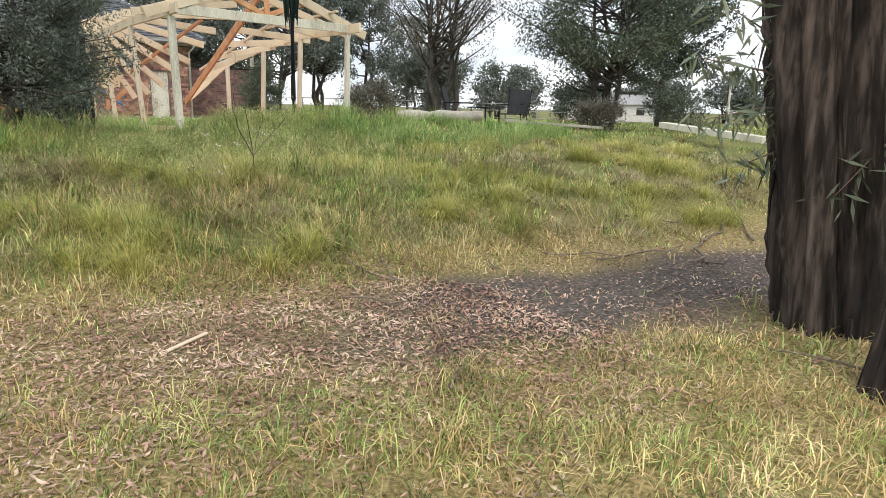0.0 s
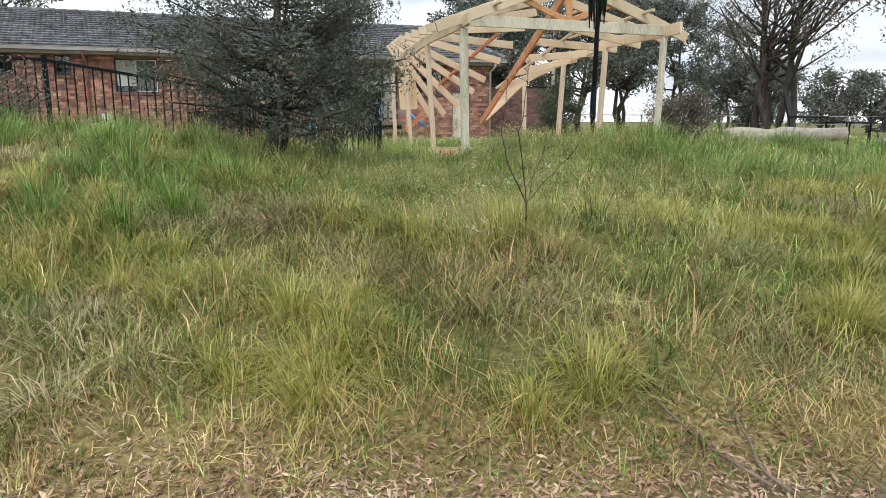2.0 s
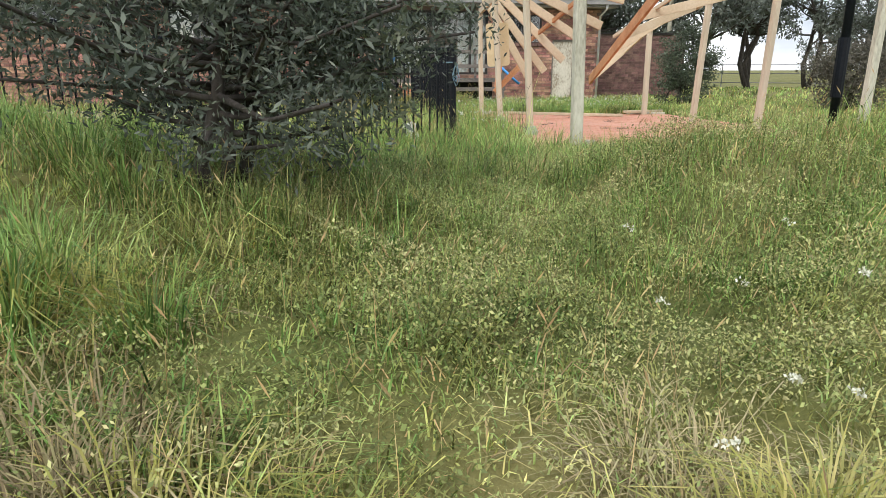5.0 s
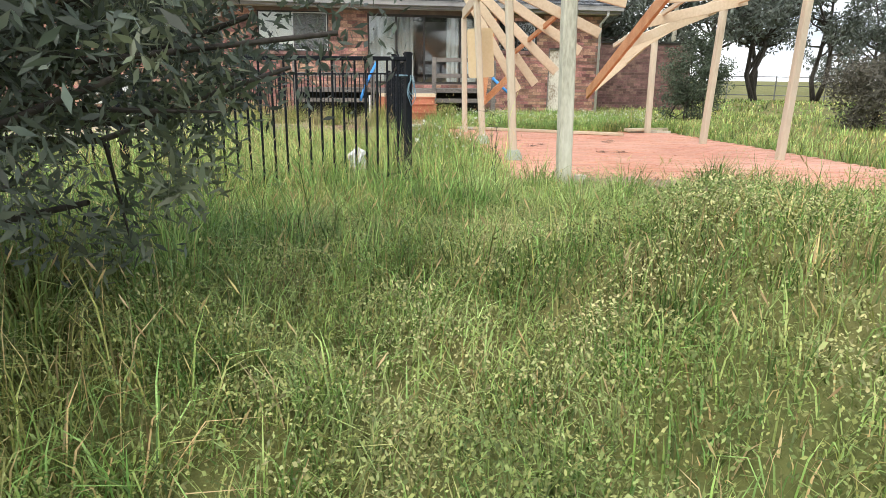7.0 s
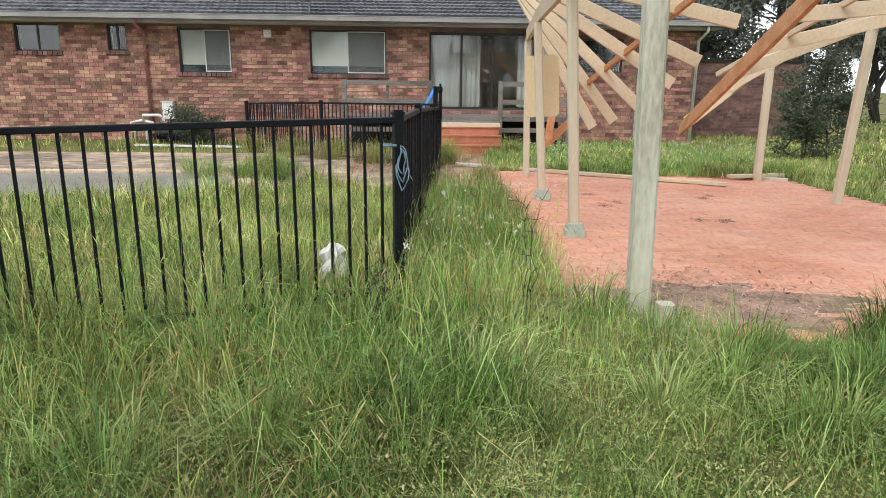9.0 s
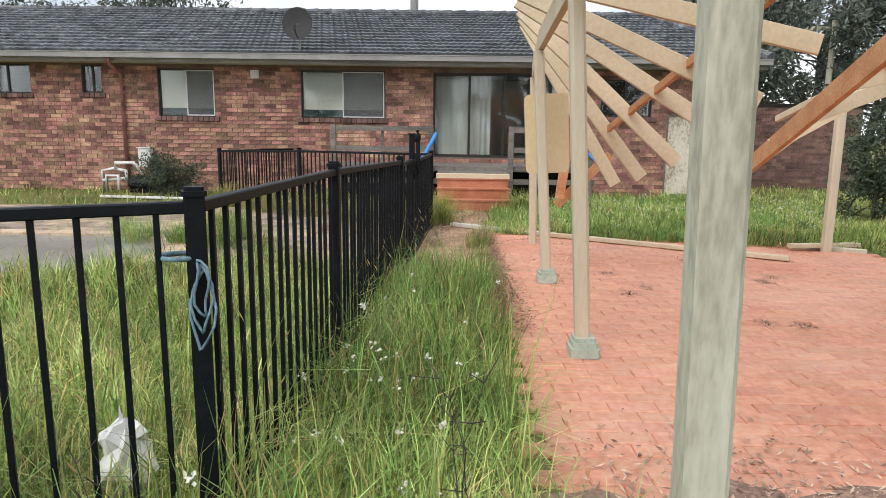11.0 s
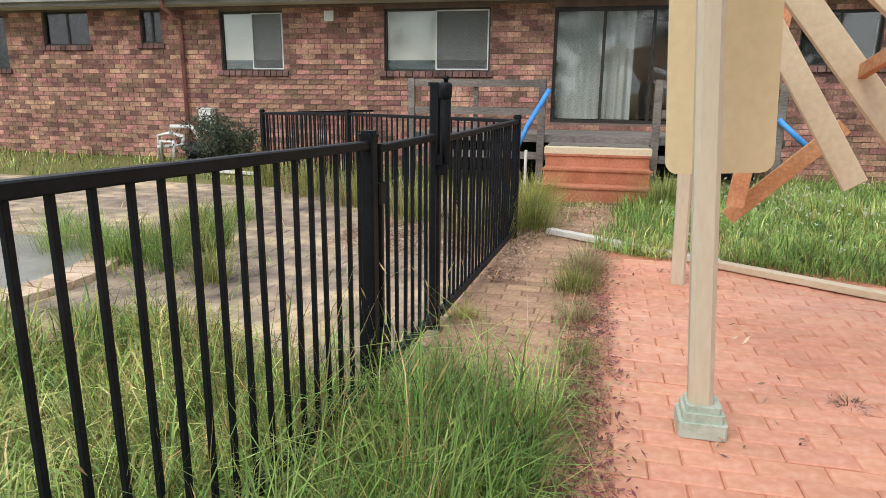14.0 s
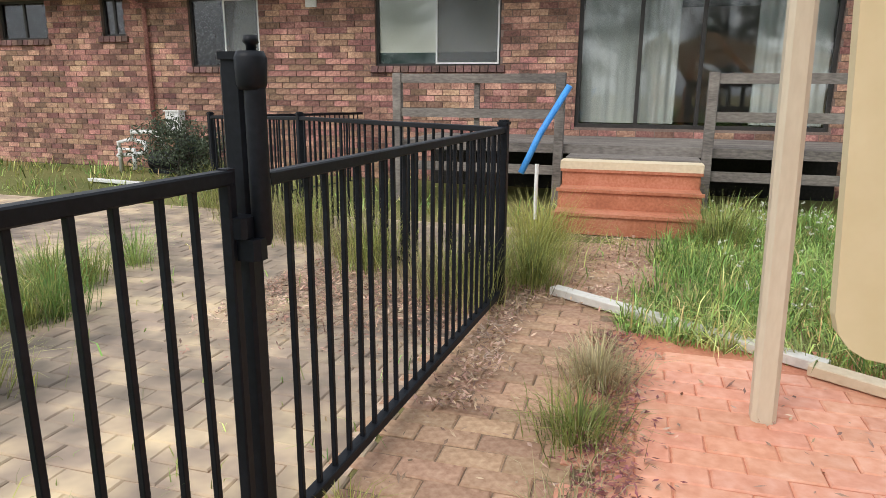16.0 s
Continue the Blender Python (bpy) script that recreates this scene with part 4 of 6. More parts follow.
def tree(name, label, at, height, spread, trunk_r, bark, leaf, leaves, size, seed, stems=1, lo=0.35, clumps=40, clump_r=0.5, aspect=3.0, droop=0.0, lean=(0, 0), rise=(0.15, 0.9)):
    g = np.random.default_rng(seed)
    base = Vector((at[0], at[1], on(*at) - 0.1))
    t = tagged(new(name), label, "tree")
    t.matrix_world = Matrix.Translation(base)
    wood, ends, rr = Shape(), [], []
    for s in range(stems):
        ang = g.uniform(0, 6.28)
        out = (0.0 if stems == 1 else 0.3) * spread
        tip = Vector((lean[0] + out * math.cos(ang), lean[1] + out * math.sin(ang), height * g.uniform(0.75, 0.95)))
        pts = [Vector((0.12 * s * math.cos(ang), 0.12 * s * math.sin(ang), 0))]
        for i in range(1, 7):
            f = i / 6
            pts.append(pts[0].lerp(tip, f) + Vector((g.normal(), g.normal(), 0)) * 0.03 * height * (1 - f))
        wood.tube(pts, [trunk_r * (1 - 0.85 * i / 6) / (1 + 0.4 * (stems > 1)) for i in range(7)], 8)
        for b in range(max(3, clumps // stems)):
            f = g.uniform(lo, 1.0)
            i = min(5, int(f * 6))
            p = pts[i].lerp(pts[i + 1], f * 6 - i)
            an = g.uniform(0, 6.28)
            reach = spread * (0.45 + 0.55 * math.sin(math.pi * min(1, (f - lo) / (1 - lo) * 0.75 + 0.2))) * g.uniform(0.45, 1.0)
            q = p + Vector((math.cos(an) * reach, math.sin(an) * reach, reach * g.uniform(*rise)))
            m = p.lerp(q, 0.5) + Vector((0, 0, -0.08 * reach))
            r0 = trunk_r * (1 - 0.8 * f) * 0.45
            wood.tube([p, m, q], [r0, r0 * 0.6, r0 * 0.2 + 0.004], 5, False)
            ends += [tuple(q), tuple(m.lerp(q, 0.5))]
            rr += [clump_r * g.uniform(0.7, 1.2), clump_r * g.uniform(0.5, 0.9)]
    part("trunk", wood, bark, t, "", True)
    v, f = leaf_cloud(ends, rr, leaves, size, aspect, 0.75, droop, g)
    crown = new("crown", bulk("crown", v, f, leaf))
    crown.parent = t
    return t


bush = tree("bottlebrush_tree", "dense dark green bottlebrush tree before the black fence", (-0.83, 1.78), 2.5, 1.18, 0.055, m_bark_grey, m_leaf_bush, 46000, 0.04, 3, stems=3, lo=0.22, clumps=150, clump_r=0.25, aspect=3.5, rise=(-0.1, 0.45))
spray = part("side_branch", Shape().tube([(0, 0, 0.55), (0.4, 0.15, 0.92), (0.91, 0.5, 0.92)], [0.02, 0.014, 0.004], 6).tube([(0.35, 0.13, 0.87), (0.6, 0.2, 0.6), (0.65, 0.16, 0.33)], [0.012, 0.008, 0.003], 6), m_bark_grey, bush)
v, f = leaf_cloud([(x + 0.07, y - 0.58, z - 0.05) for x, y, z in ((0.84, 1.1, 0.95), (0.72, 0.95, 1.05), (0.6, 0.8, 1.0), (0.45, 0.5, 0.92), (0.74, 0.95, 0.66), (0.62, 0.8, 0.5), (0.62, 0.85, 0.8), (0.5, 0.62, 1.25), (0.72, 0.9, 1.35), (0.55, 0.7, 0.36), (0.8, 1.05, 0.78))], [0.13] * 11, 1100, 0.055, 3.5, 0.75, 0.2)
tagged(new("leaf_spray", bulk("leaf_spray", v, f, m_leaf_young)), kind="stuff").parent = spray
# boughs that reach out over the way
g = np.random.default_rng(17)
for end, low in (((1.12, -0.08, 1.22), 0.75), ((1.0, -0.2, 0.72), 0.55), ((1.02, -0.02, 1.62), 1.0), ((0.86, -0.3, 1.0), 0.6), ((-0.95, -0.3, 0.95), 0.6), ((-1.15, -0.1, 1.4), 0.8)):
    end, start = Vector(end), Vector((0, 0, low))
    mid = start.lerp(end, 0.55) + Vector((0, 0, 0.08))
    bough = part("bough", Shape().tube([start, mid, end], [0.016, 0.010, 0.003], 6), m_bark_grey, bush)
    c = [tuple(mid.lerp(end, u) + Vector((g.normal(), g.normal(), g.normal())) * 0.07) for u in np.linspace(0.0, 1.05, 14)]
    v, f = leaf_cloud(c, [0.085] * 14, 560, 0.05, 4.0, 0.8, 0.1, g)
    twigs = tagged(new("leaf_spray", bulk("leaf_spray", v, f, m_leaf_young if end.x > 0 else m_leaf_bush)), kind="stuff")
    twigs.parent = bough
tree("gum_tree", "thin grey multi-stemmed gum tree with sparse foliage", (13.7, 11.2), 6.6, 3.0, 0.17, m_bark_grey, m_leaf_grey, 15000, 0.09, 11, stems=5, lo=0.3, clumps=90, clump_r=0.55, droop=0.5, rise=(0.4, 1.3))
tree("gum_tree", "broad green gum tree with dense foliage", (18.3, 7.0), 8.5, 3.5, 0.15, m_bark_grey, m_leaf_gum, 52000, 0.125, 12, stems=4, lo=0.18, clumps=150, clump_r=0.85, droop=0.4)
tree("pine_tree", "dark spreading pine tree beyond the field", (28.0, 10.5), 6.5, 3.2, 0.2, m_bark_grey, m_leaf_dark, 16000, 0.2, 13, stems=1, lo=0.35, clumps=60, clump_r=0.6)
far = [(26, 37.5, 12, 3.0, 21), (23, 33, 11, 2.6, 22), (29, 36, 10, 2.8, 23), (41, 45, 11, 3.4, 24), (20, 38, 11, 2.6, 25), (33, 33, 6, 2.6, 26), (16, 36, 10, 2.8, 27), (-14, 42, 11, 4.0, 28),
       (18, 30, 9, 3.0, 29), (13, 34, 10, 3.0, 30), (11.5, 29, 7.5, 2.4, 31), (-22, 40, 9, 3.4, 32)]
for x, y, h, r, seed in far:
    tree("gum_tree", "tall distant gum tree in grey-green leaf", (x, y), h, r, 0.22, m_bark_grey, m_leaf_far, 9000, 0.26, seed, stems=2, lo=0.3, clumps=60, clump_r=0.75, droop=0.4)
for x, y, h, r, seed in ((-9, -26, 12, 4.0, 33), (0, -31, 14, 4.5, 34), (8, -25, 11, 3.6, 35), (17, -30, 13, 4.2, 36), (-19, -30, 12, 4.2, 37)):
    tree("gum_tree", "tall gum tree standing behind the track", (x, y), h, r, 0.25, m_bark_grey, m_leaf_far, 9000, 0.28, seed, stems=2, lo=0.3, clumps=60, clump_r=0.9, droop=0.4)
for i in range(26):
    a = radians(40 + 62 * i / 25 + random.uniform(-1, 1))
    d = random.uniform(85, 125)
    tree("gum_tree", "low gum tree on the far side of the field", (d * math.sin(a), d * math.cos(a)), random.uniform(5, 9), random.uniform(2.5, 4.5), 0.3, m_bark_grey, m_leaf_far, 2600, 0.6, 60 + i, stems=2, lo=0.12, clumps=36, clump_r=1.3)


def shrub(name, label, at, height, spread, leaf, leaves, size, seed):
    return tagged(tree(name, label, at, height, spread, 0.03, m_bark_grey, leaf, leaves, size, seed, stems=5, lo=0.05, clumps=60, clump_r=spread * 0.35), category="shrub")


shrub("shrub", "dark overgrown conifer shrub beside the patio", (8.6, 14.4), 2.0, 0.72, m_leaf_gum, 13000, 0.07, 41)
shrub("shrub", "grey-green shrub beneath the thin gum tree", (11.8, 12.5), 1.5, 1.0, m_leaf_grey, 9000, 0.09, 42)
for x, y, h, r, seed in ((19.8, 8.8, 1.5, 1.2, 48), (17.0, 6.4, 1.0, 0.8, 49), (21.5, 6.0, 1.4, 1.2, 50)):
    shrub("shrub", "untidy grey-green shrub below the gum trees", (x, y), h, r, m_leaf_grey if seed % 2 else m_leaf_gum, 5000, 0.09, seed)
shrub("shrub", "low green shrub beside the pool pump", (-3.75, 17.4), 0.85, 0.65, m_leaf_gum, 5000, 0.06, 43)
shrub("shrub", "brown-green shrub before the fence", (-3.6, 3.2), 0.75, 0.55, m_leaf_grey, 5000, 0.05, 44)


def old_trunk(name, label, at, r, height, lean, seed):
    """A thick furrowed trunk."""
    g = np.random.default_rng(seed)
    t = tagged(new(name), label, "tree")
    t.matrix_world = Matrix.Translation((at[0], at[1], on(*at) - 0.12))
    n, k = 72, 60
    phase = g.uniform(0, 6.28, 9)
    a = np.linspace(0, 2 * math.pi, n, endpoint=False)
    v = []
    for j in range(k):
        z = height * j / (k - 1)
        flare = 1 + 0.14 * math.exp(-z / 0.25)
        rad = r * flare * (1 + 0.06 * z) * np.ones(n)
        for m, f in enumerate((3, 5, 9, 14, 19, 26, 33, 41, 52)):
            rad += 1.5 * r * (0.05, 0.045, 0.04, 0.04, 0.04, 0.036, 0.03, 0.026, 0.022)[m] * np.sin(f * a + phase[m] + 0.9 * math.sin(z * (0.8 + 0.4 * m) + m))
        rad += r * 0.03 * g.normal(size=n)
        v.append(np.stack([rad * np.cos(a) + lean[0] * z, rad * np.sin(a) + lean[1] * z, np.full(n, z)], -1))
    v = np.concatenate(v)
    i = np.arange(n * (k - 1)).reshape(k - 1, n)
    f = np.stack([i, np.roll(i, -1, 1), np.roll(i, -1, 1) + n, i + n], -1).reshape(-1, 4)
    b = new("trunk", bulk("trunk", v, f, m_bark))
    b.parent = t
    # loose strips of bark
    strips = Shape()
    for q in range(40):
        an, z0, ln = g.uniform(0, 6.28), g.uniform(0.2, height - 1.0), g.uniform(0.15, 0.55)
        rr = r * (1.02 + 0.25 * math.exp(-z0 / 0.25))
        c, s = math.cos(an), math.sin(an)
        strips.tube([(rr * c + lean[0] * z0, rr * s + lean[1] * z0, z0), (rr * 1.05 * c + lean[0] * z0, rr * 1.05 * s + lean[1] * z0, z0 - ln * 0.5), (rr * 1.03 * c + lean[0] * z0 + g.normal() * 0.02, rr * 1.03 * s + lean[1] * z0 + g.normal() * 0.02, z0 - ln)], [0.012, 0.009, 0.002], 4)
    tagged(part("bark_strip", strips, m_bark, t), kind="stuff")
    return t


big = old_trunk("stringybark_tree", "massive dark furrowed stringybark trunk beside the track", (2.02, -5.43), 0.30, 5.0, (-0.11, 0.10), 5)
old_trunk("stringybark_tree", "narrow dark second trunk beside the track", (1.03, -5.92), 0.105, 5.0, (0.10, -0.09), 6)
# a leafy sucker on the big trunk
sucker = tagged(new("eucalypt_branch"), "thin drooping eucalypt branch with long narrow leaves", "branch")
for p, q, n, seed in (((1.86, -5.27, 0.8), (1.38, -4.8, 1.3), 60, 1), ((1.86, -5.27, 0.75), (1.29, -4.75, 1.0), 110, 2), ((1.86, -5.27, 0.7), (1.34, -4.78, 0.66), 100, 3), ((1.84, -5.3, 0.5), (1.5, -4.92, 0.40), 60, 4), ((1.78, -5.75, 0.7), (1.62, -5.42, 0.28), 44, 5)):
    g = np.random.default_rng(seed)
    p, q = Vector(p), Vector(q)
    mid = p.lerp(q, 0.5) + Vector((0, 0, 0.06))
    part("twig", Shape().tube([p, mid, q], [0.008, 0.006, 0.002], 6), m_twig, sucker)
    c = [tuple(p.lerp(q, u) + Vector((0, 0, 0.05 * math.sin(3.1 * u)))) for u in np.linspace(0.25, 1, 9)]
    v, f = leaf_cloud(c, [0.09] * 9, n, 0.12, 7.0, 0.8, 1.2, g)
    o = tagged(new("leaf_spray", bulk("leaf_spray", v, f, m_leaf_young)), kind="stuff")
    o.parent = sucker

# ---- grass ----
WALKED = (((-2.2, -6.6), (-0.2, -1.7)), ((-0.2, -1.7), (1.3, 2.5)), ((1.3, 2.5), (2.2, 9.5)))


def beside(x, y):
    """Distance from the mown line through the garden."""
    best = np.full(x.shape, 1e9)
    for (ax, ay), (bx, by) in WALKED:
        dx, dy = bx - ax, by - ay
        t = np.clip(((x - ax) * dx + (y - ay) * dy) / (dx * dx + dy * dy), 0, 1)
        best = np.minimum(best, np.hypot(x - ax - t * dx, y - ay - t * dy))
    return best


def weedy(x, y):
    """1 where low broad-leaved weeds take over from the grass."""
    d = np.abs(x - 0.9 - 0.22 * y - 0.25 * wave(x, y, 1.2, 31))
    return (1 - smooth(0.7, 2.1, d)) * smooth(-1.1, 0.1, y + 0.3 * wave(x, y, 1.5, 32)) * (1 - smooth(3.4, 4.7, y + 0.4 * wave(x, y, 1.7, 33)))


def cover(x, y):
    """How thick the grass stands, 0 to 1."""
    c = np.ones_like(x)
    c = c * (1 - np.clip(bare_soil(x, y), 0, 1))
    edge = 0.12 * wave(x, y, 3.0, 6)
    patio = (x > 2.14 + edge * 0.8) & (x < 6.8) & (y > 5.2 + edge * 2 + 0.45 * np.exp(-((x - 2.6) / 0.5) ** 2)) & (y < 12.7 - 0.25 * (x - 2.3))
    c[patio] = 0
    c[(x > 1.34) & (x < 2.2 + edge) & (y > 9.9 + 3 * edge) & (y < 14.9)] = 0.0
    c[(x > 1.3) & (x < 2.5 + 2 * edge) & (y > 13.1) & (y < 15.3)] = 0.02
    c[(x > -9) & (x < 1.46) & (y > 10.0 + 3 * edge) & (y < 15.4)] = 0.015
    c[(x > -0.5) & (x < 4.6) & (y > 16.6)] = 0
    c[(x > 1.6) & (x < 2.95) & (y > 15.2)] = 0
    c[(y > 18.38) & (x < 8.2) & (x > -16) & (y < 26.8)] = 0
    c[np.hypot(x - 2.1, y + 5.5) < 0.40] = 0
    c[(np.hypot((x + 1.15) / 0.35, (y - 11.9) / 0.9) < 1 + edge * 2)] = 0.6
    c[(np.hypot(x + 2.5, y - 10.75) < 1.4) | ((x > -6) & (x < -2.5) & (np.abs(y - 10.75) < 1.4))] = 0
    s = foot(x, y)
    c *= 1 - 0.72 * smooth(-2.0, -1.3, s + 0.3 * wave(x, y, 2.1, 45)) * (1 - smooth(-0.3, 0.15, s)) * smooth(-3.2, -1.8, x)
    for hx, hy, hr in ((-1.26, -1.39, 0.16), (0.87, 0.22, 0.16), (0.62, -0.5, 0.3), (-1.6, -0.6, 0.16)):
        c *= 1 - 0.93 * np.exp(-((x - hx) / hr) ** 2 - ((y - hy) / (0.75 * hr)) ** 2)
    c[(x > -9) & (x < 1.4) & (y > 15.4) & (y < 18.4)] *= 0.35
    return c


def tall(x, y):
    """How high the grass stands, in metres."""
    s = foot(x, y)
    h = 0.085 + 0.03 * wave(x, y, 2.4, 51)
    h = h + smooth(-0.3, 0.6, s) * (0.14 + 0.05 * wave(x, y, 1.6, 8))
    lawn = smooth(3.2, 4.6, s)
    h = h * (1 - lawn) + lawn * (0.26 + 0.05 * wave(x, y, 1.5, 9))
    h = h + 0.08 * smooth(3.0, 4.6, y) * (1 - smooth(5.4, 5.6, y))
    h = np.where((x > 1.0) & (x < 2.3) & (y > 4.8) & (y < 10.4), 0.39 + 0.08 * wave(x, y, 3, 2), h)
    h = np.where((x > 1.7) & (y > 3.6) & (y < 5.7), 0.19, h)
    h = np.where((x < 1.0) & (y > 5.3) & (y < 10.4), 0.28 + 0.06 * wave(x, y, 1.9, 74), h)
    h = h + 0.14 * np.exp(-((y - 5.25 - 0.377 * x) / 0.35) ** 2) * (x < 1.15)
    h = np.where(y > 12, 0.20, h)
    h = np.where((x > -9) & (x < 1.46) & (y > 10.3) & (y < 15.4), 0.12 + 0.2 * (np.hypot((x + 1.15) / 0.4, (y - 11.9) / 1.0) < 1), h)
    h = h * (1 - 0.48 * weedy(x, y))
    h = h + 0.13 * smooth(-0.2, 0.6, x) * np.exp(-((y - 2.9) / 0.6) ** 2) * (1 + 0.25 * wave(x, y, 3.3, 72))
    h = np.where((x > 7) & (y > 6), 0.16, h)
    h = h * (1 - 0.5 * smooth(0.3, 1.2, -x) * (y < 3.5) * smooth(1.4, 2.2, s))
    h = h * (1 - 0.55 * smooth(3.0, 4.5, x) * (y < 6))
    h = h + 0.16 * np.exp(-((x + 1) / 1.3) ** 2 - ((y - 1.2) / 1.0) ** 2) * 0.5
    return h


def blades(x, y, h, width, lean, gen, a=None):
    """Arching, tapering blades: two lengths and a tip."""
    n = len(x)
    z = level(x, y) - 0.01
    if a is None:
        a = gen.uniform(0, 2 * math.pi, n)
    hx, hy = np.cos(a), np.sin(a)
    bend = gen.uniform(0.15, 1.0, n) * lean
    face = a + gen.normal(0, 0.5, n) + math.pi / 2
    wx, wy = np.cos(face) * width / 2, np.sin(face) * width / 2
    b = np.stack([x, y, z], -1)
    side = np.stack([wx, wy, np.zeros(n)], -1)
    m = b + np.stack([hx * h * bend * 0.38, hy * h * bend * 0.38, h * (0.62 - 0.10 * bend)], -1)
    up = h * np.clip(1.0 - 0.55 * bend ** 1.5, 0.2, 1)
    t = b + np.stack([hx * h * bend * 1.05, hy * h * bend * 1.05, up], -1)
    v = np.stack([b - side, b + side, m + side * 0.85, m - side * 0.85, t], 1).reshape(-1, 3)
    o = (np.arange(n) * 5)[:, None]
    f = np.concatenate([o + np.array([0, 1, 2]), o + np.array([0, 2, 3]), o + np.array([3, 2, 4])])
    return v, f


def scatter(n, x0, x1, y0, y1, gen):
    return gen.uniform(x0, x1, n), gen.uniform(y0, y1, n)


def sow():
    gen = np.random.default_rng(99)
    px, py, pw, pa, pb, pt, pu = [], [], [], [], [], [], []
    for n, rect, lo, hi, w in ((1250000, (-9, 9, -9, 13), 0, 2.6, 0.0052), (520000, (-12, 14, -9, 19), 2.6, 6.0, 0.009), (300000, (-20, 26, -9, 26), 6.0, 14.0, 0.014), (130000, (-40, 60, -10, 60), 14.0, 45.0, 0.045), (95000, (2.2, 8.8, 12.0, 17.2), 2.0, 30, 0.0075), (45000, (-4.5, 1.1, 5.6, 10.2), 0.6, 30, 0.009)):
        x, y = scatter(n, *rect, gen)
        tuft = 16 if w < 0.01 else 10
        cx, cy = scatter(n // tuft, *rect, gen)
        pick = gen.integers(0, len(cx), n)
        r, a = np.abs(gen.normal(0, 0.055 + w * 2.5, n)), gen.uniform(0, 2 * math.pi, n)
        tufted = gen.uniform(0, 1, n) < 0.7
        x = np.where(tufted, cx[pick] + r * np.cos(a), x)
        y = np.where(tufted, cy[pick] + r * np.sin(a), y)
        a = np.where(tufted, a + gen.normal(0, 0.5, n), 3.0 * wave(x, y, 0.8, 14) + gen.normal(0, 0.8, n))
        big = np.where(tufted, gen.uniform(0.6, 1.4, len(cx))[pick], 0.8)
        own = np.where(tufted, gen.normal(0, 0.31, len(cx))[pick], gen.normal(0, 0.12, n)) + 0.23 * wave(x, y, 2.7, 61) + 0.18 * wave(x, y, 6.5, 62) + 0.2 * smooth(4.0, 5.5, y)
        luck = np.where(tufted & (gen.uniform(0, 1, n) < 0.8), gen.uniform(0, 1, len(cx))[pick], gen.uniform(0, 1, n))
        d = beside(x, y)
        clump = 0.55 + 0.45 * wave(x, y, 5.0, 3) + 0.25 * wave(x, y, 13.0, 4)
        keep = (d >= lo) & (d < hi) & (gen.uniform(0, 1, n) < cover(x, y) * np.clip(clump * 1.35 + 0.1, 0.05, 1))
        px.append(x[keep])
        py.append(y[keep])
        pw.append(np.full(keep.sum(), w))
        pa.append(a[keep])
        pb.append(big[keep])
        pt.append(np.clip(own[keep], -0.6, 0.65))
        pu.append(luck[keep])
    x, y, w = np.concatenate(px), np.concatenate(py), np.concatenate(pw)
    turn, big, own, luck = np.concatenate(pa), np.concatenate(pb), np.concatenate(pt), np.concatenate(pu)
    n = len(x)
    s = foot(x, y)
    mat_down = np.where((s > 0) & (s < 3.6), 0.70 + 0.5 * wave(x, y, 4.3, 13), 1.0)
    h = big * mat_down * tall(x, y) * gen.uniform(0.45, 1.25, n) * (1 + 0.3 * wave(x, y, 7.0, 63)) * np.where(gen.uniform(0, 1, n) < 0.03, 1.5, 1.0)
    patch = wave(x, y, 1.3, 11) + 0.9 * wave(x, y, 3.6, 12) + gen.normal(0, 0.25, n)
    dry = np.where(s < 0.3, 0.55, np.where(s < 1.6, 0.26, 0.07))
    dry = np.where(y > 4.5, 0.04, dry)
    is_dry = luck < dry + np.where(s < 0.3, 0.42, np.where(s < 1.8, 0.30, 0.1)) * patch
    bank = (~is_dry) & ((luck * 7.13) % 1 < np.where((s < 3.4) | (x < -0.2) & (s < 5.5), 0.68, 0.22) + 0.3 * wave(x, y, 2.1, 19) + 0.15 * patch)
    bank = bank | ((~is_dry) & ((x > 7) | (x < 1.1) & (y > 5.3)) & (gen.uniform(0, 1, n) < 0.4))
    lean = np.where(s < 3.4, 1.55, 1.1)
    lean = lean + 0.35 * wave(x, y, 1.1, 17)
    for name, label, mask, m in (("green_grass", "tall fresh green grass", (~is_dry) & (~bank), m_grass_green), ("bank_grass", "yellow-green tussock grass on the bank", bank, m_grass_bank), ("dry_grass", "dry straw-coloured grass", is_dry, m_grass_dry)):
        v, f = blades(x[mask], y[mask], h[mask], w[mask], lean[mask], gen, turn[mask])
        me = bulk(name, v, f, m)
        me.attributes.new("tone", "FLOAT", "POINT").data.foreach_set("value", np.repeat(own[mask], 5).astype(np.float32))
        tagged(new(name, me), label, "grass", kind="stuff")
    # bright tussocks and grey thatch on the bank
    for name, label, m, k, per, r, hh, ln, seed in (("tussock_grass", "bright yellow-green grass tussocks on the bank", m_tussock, 240, 190, 0.09, 0.21, 1.6, 5), ("grey_thatch", "grey dead thatch between the tussocks", m_thatch, 150, 150, 0.15, 0.17, 1.9, 6), ("green_tussock", "fresh green grass tussocks in the lawn", m_grass_green, 300, 170, 0.10, 0.36, 1.25, 7)):
        t = np.random.default_rng(seed)
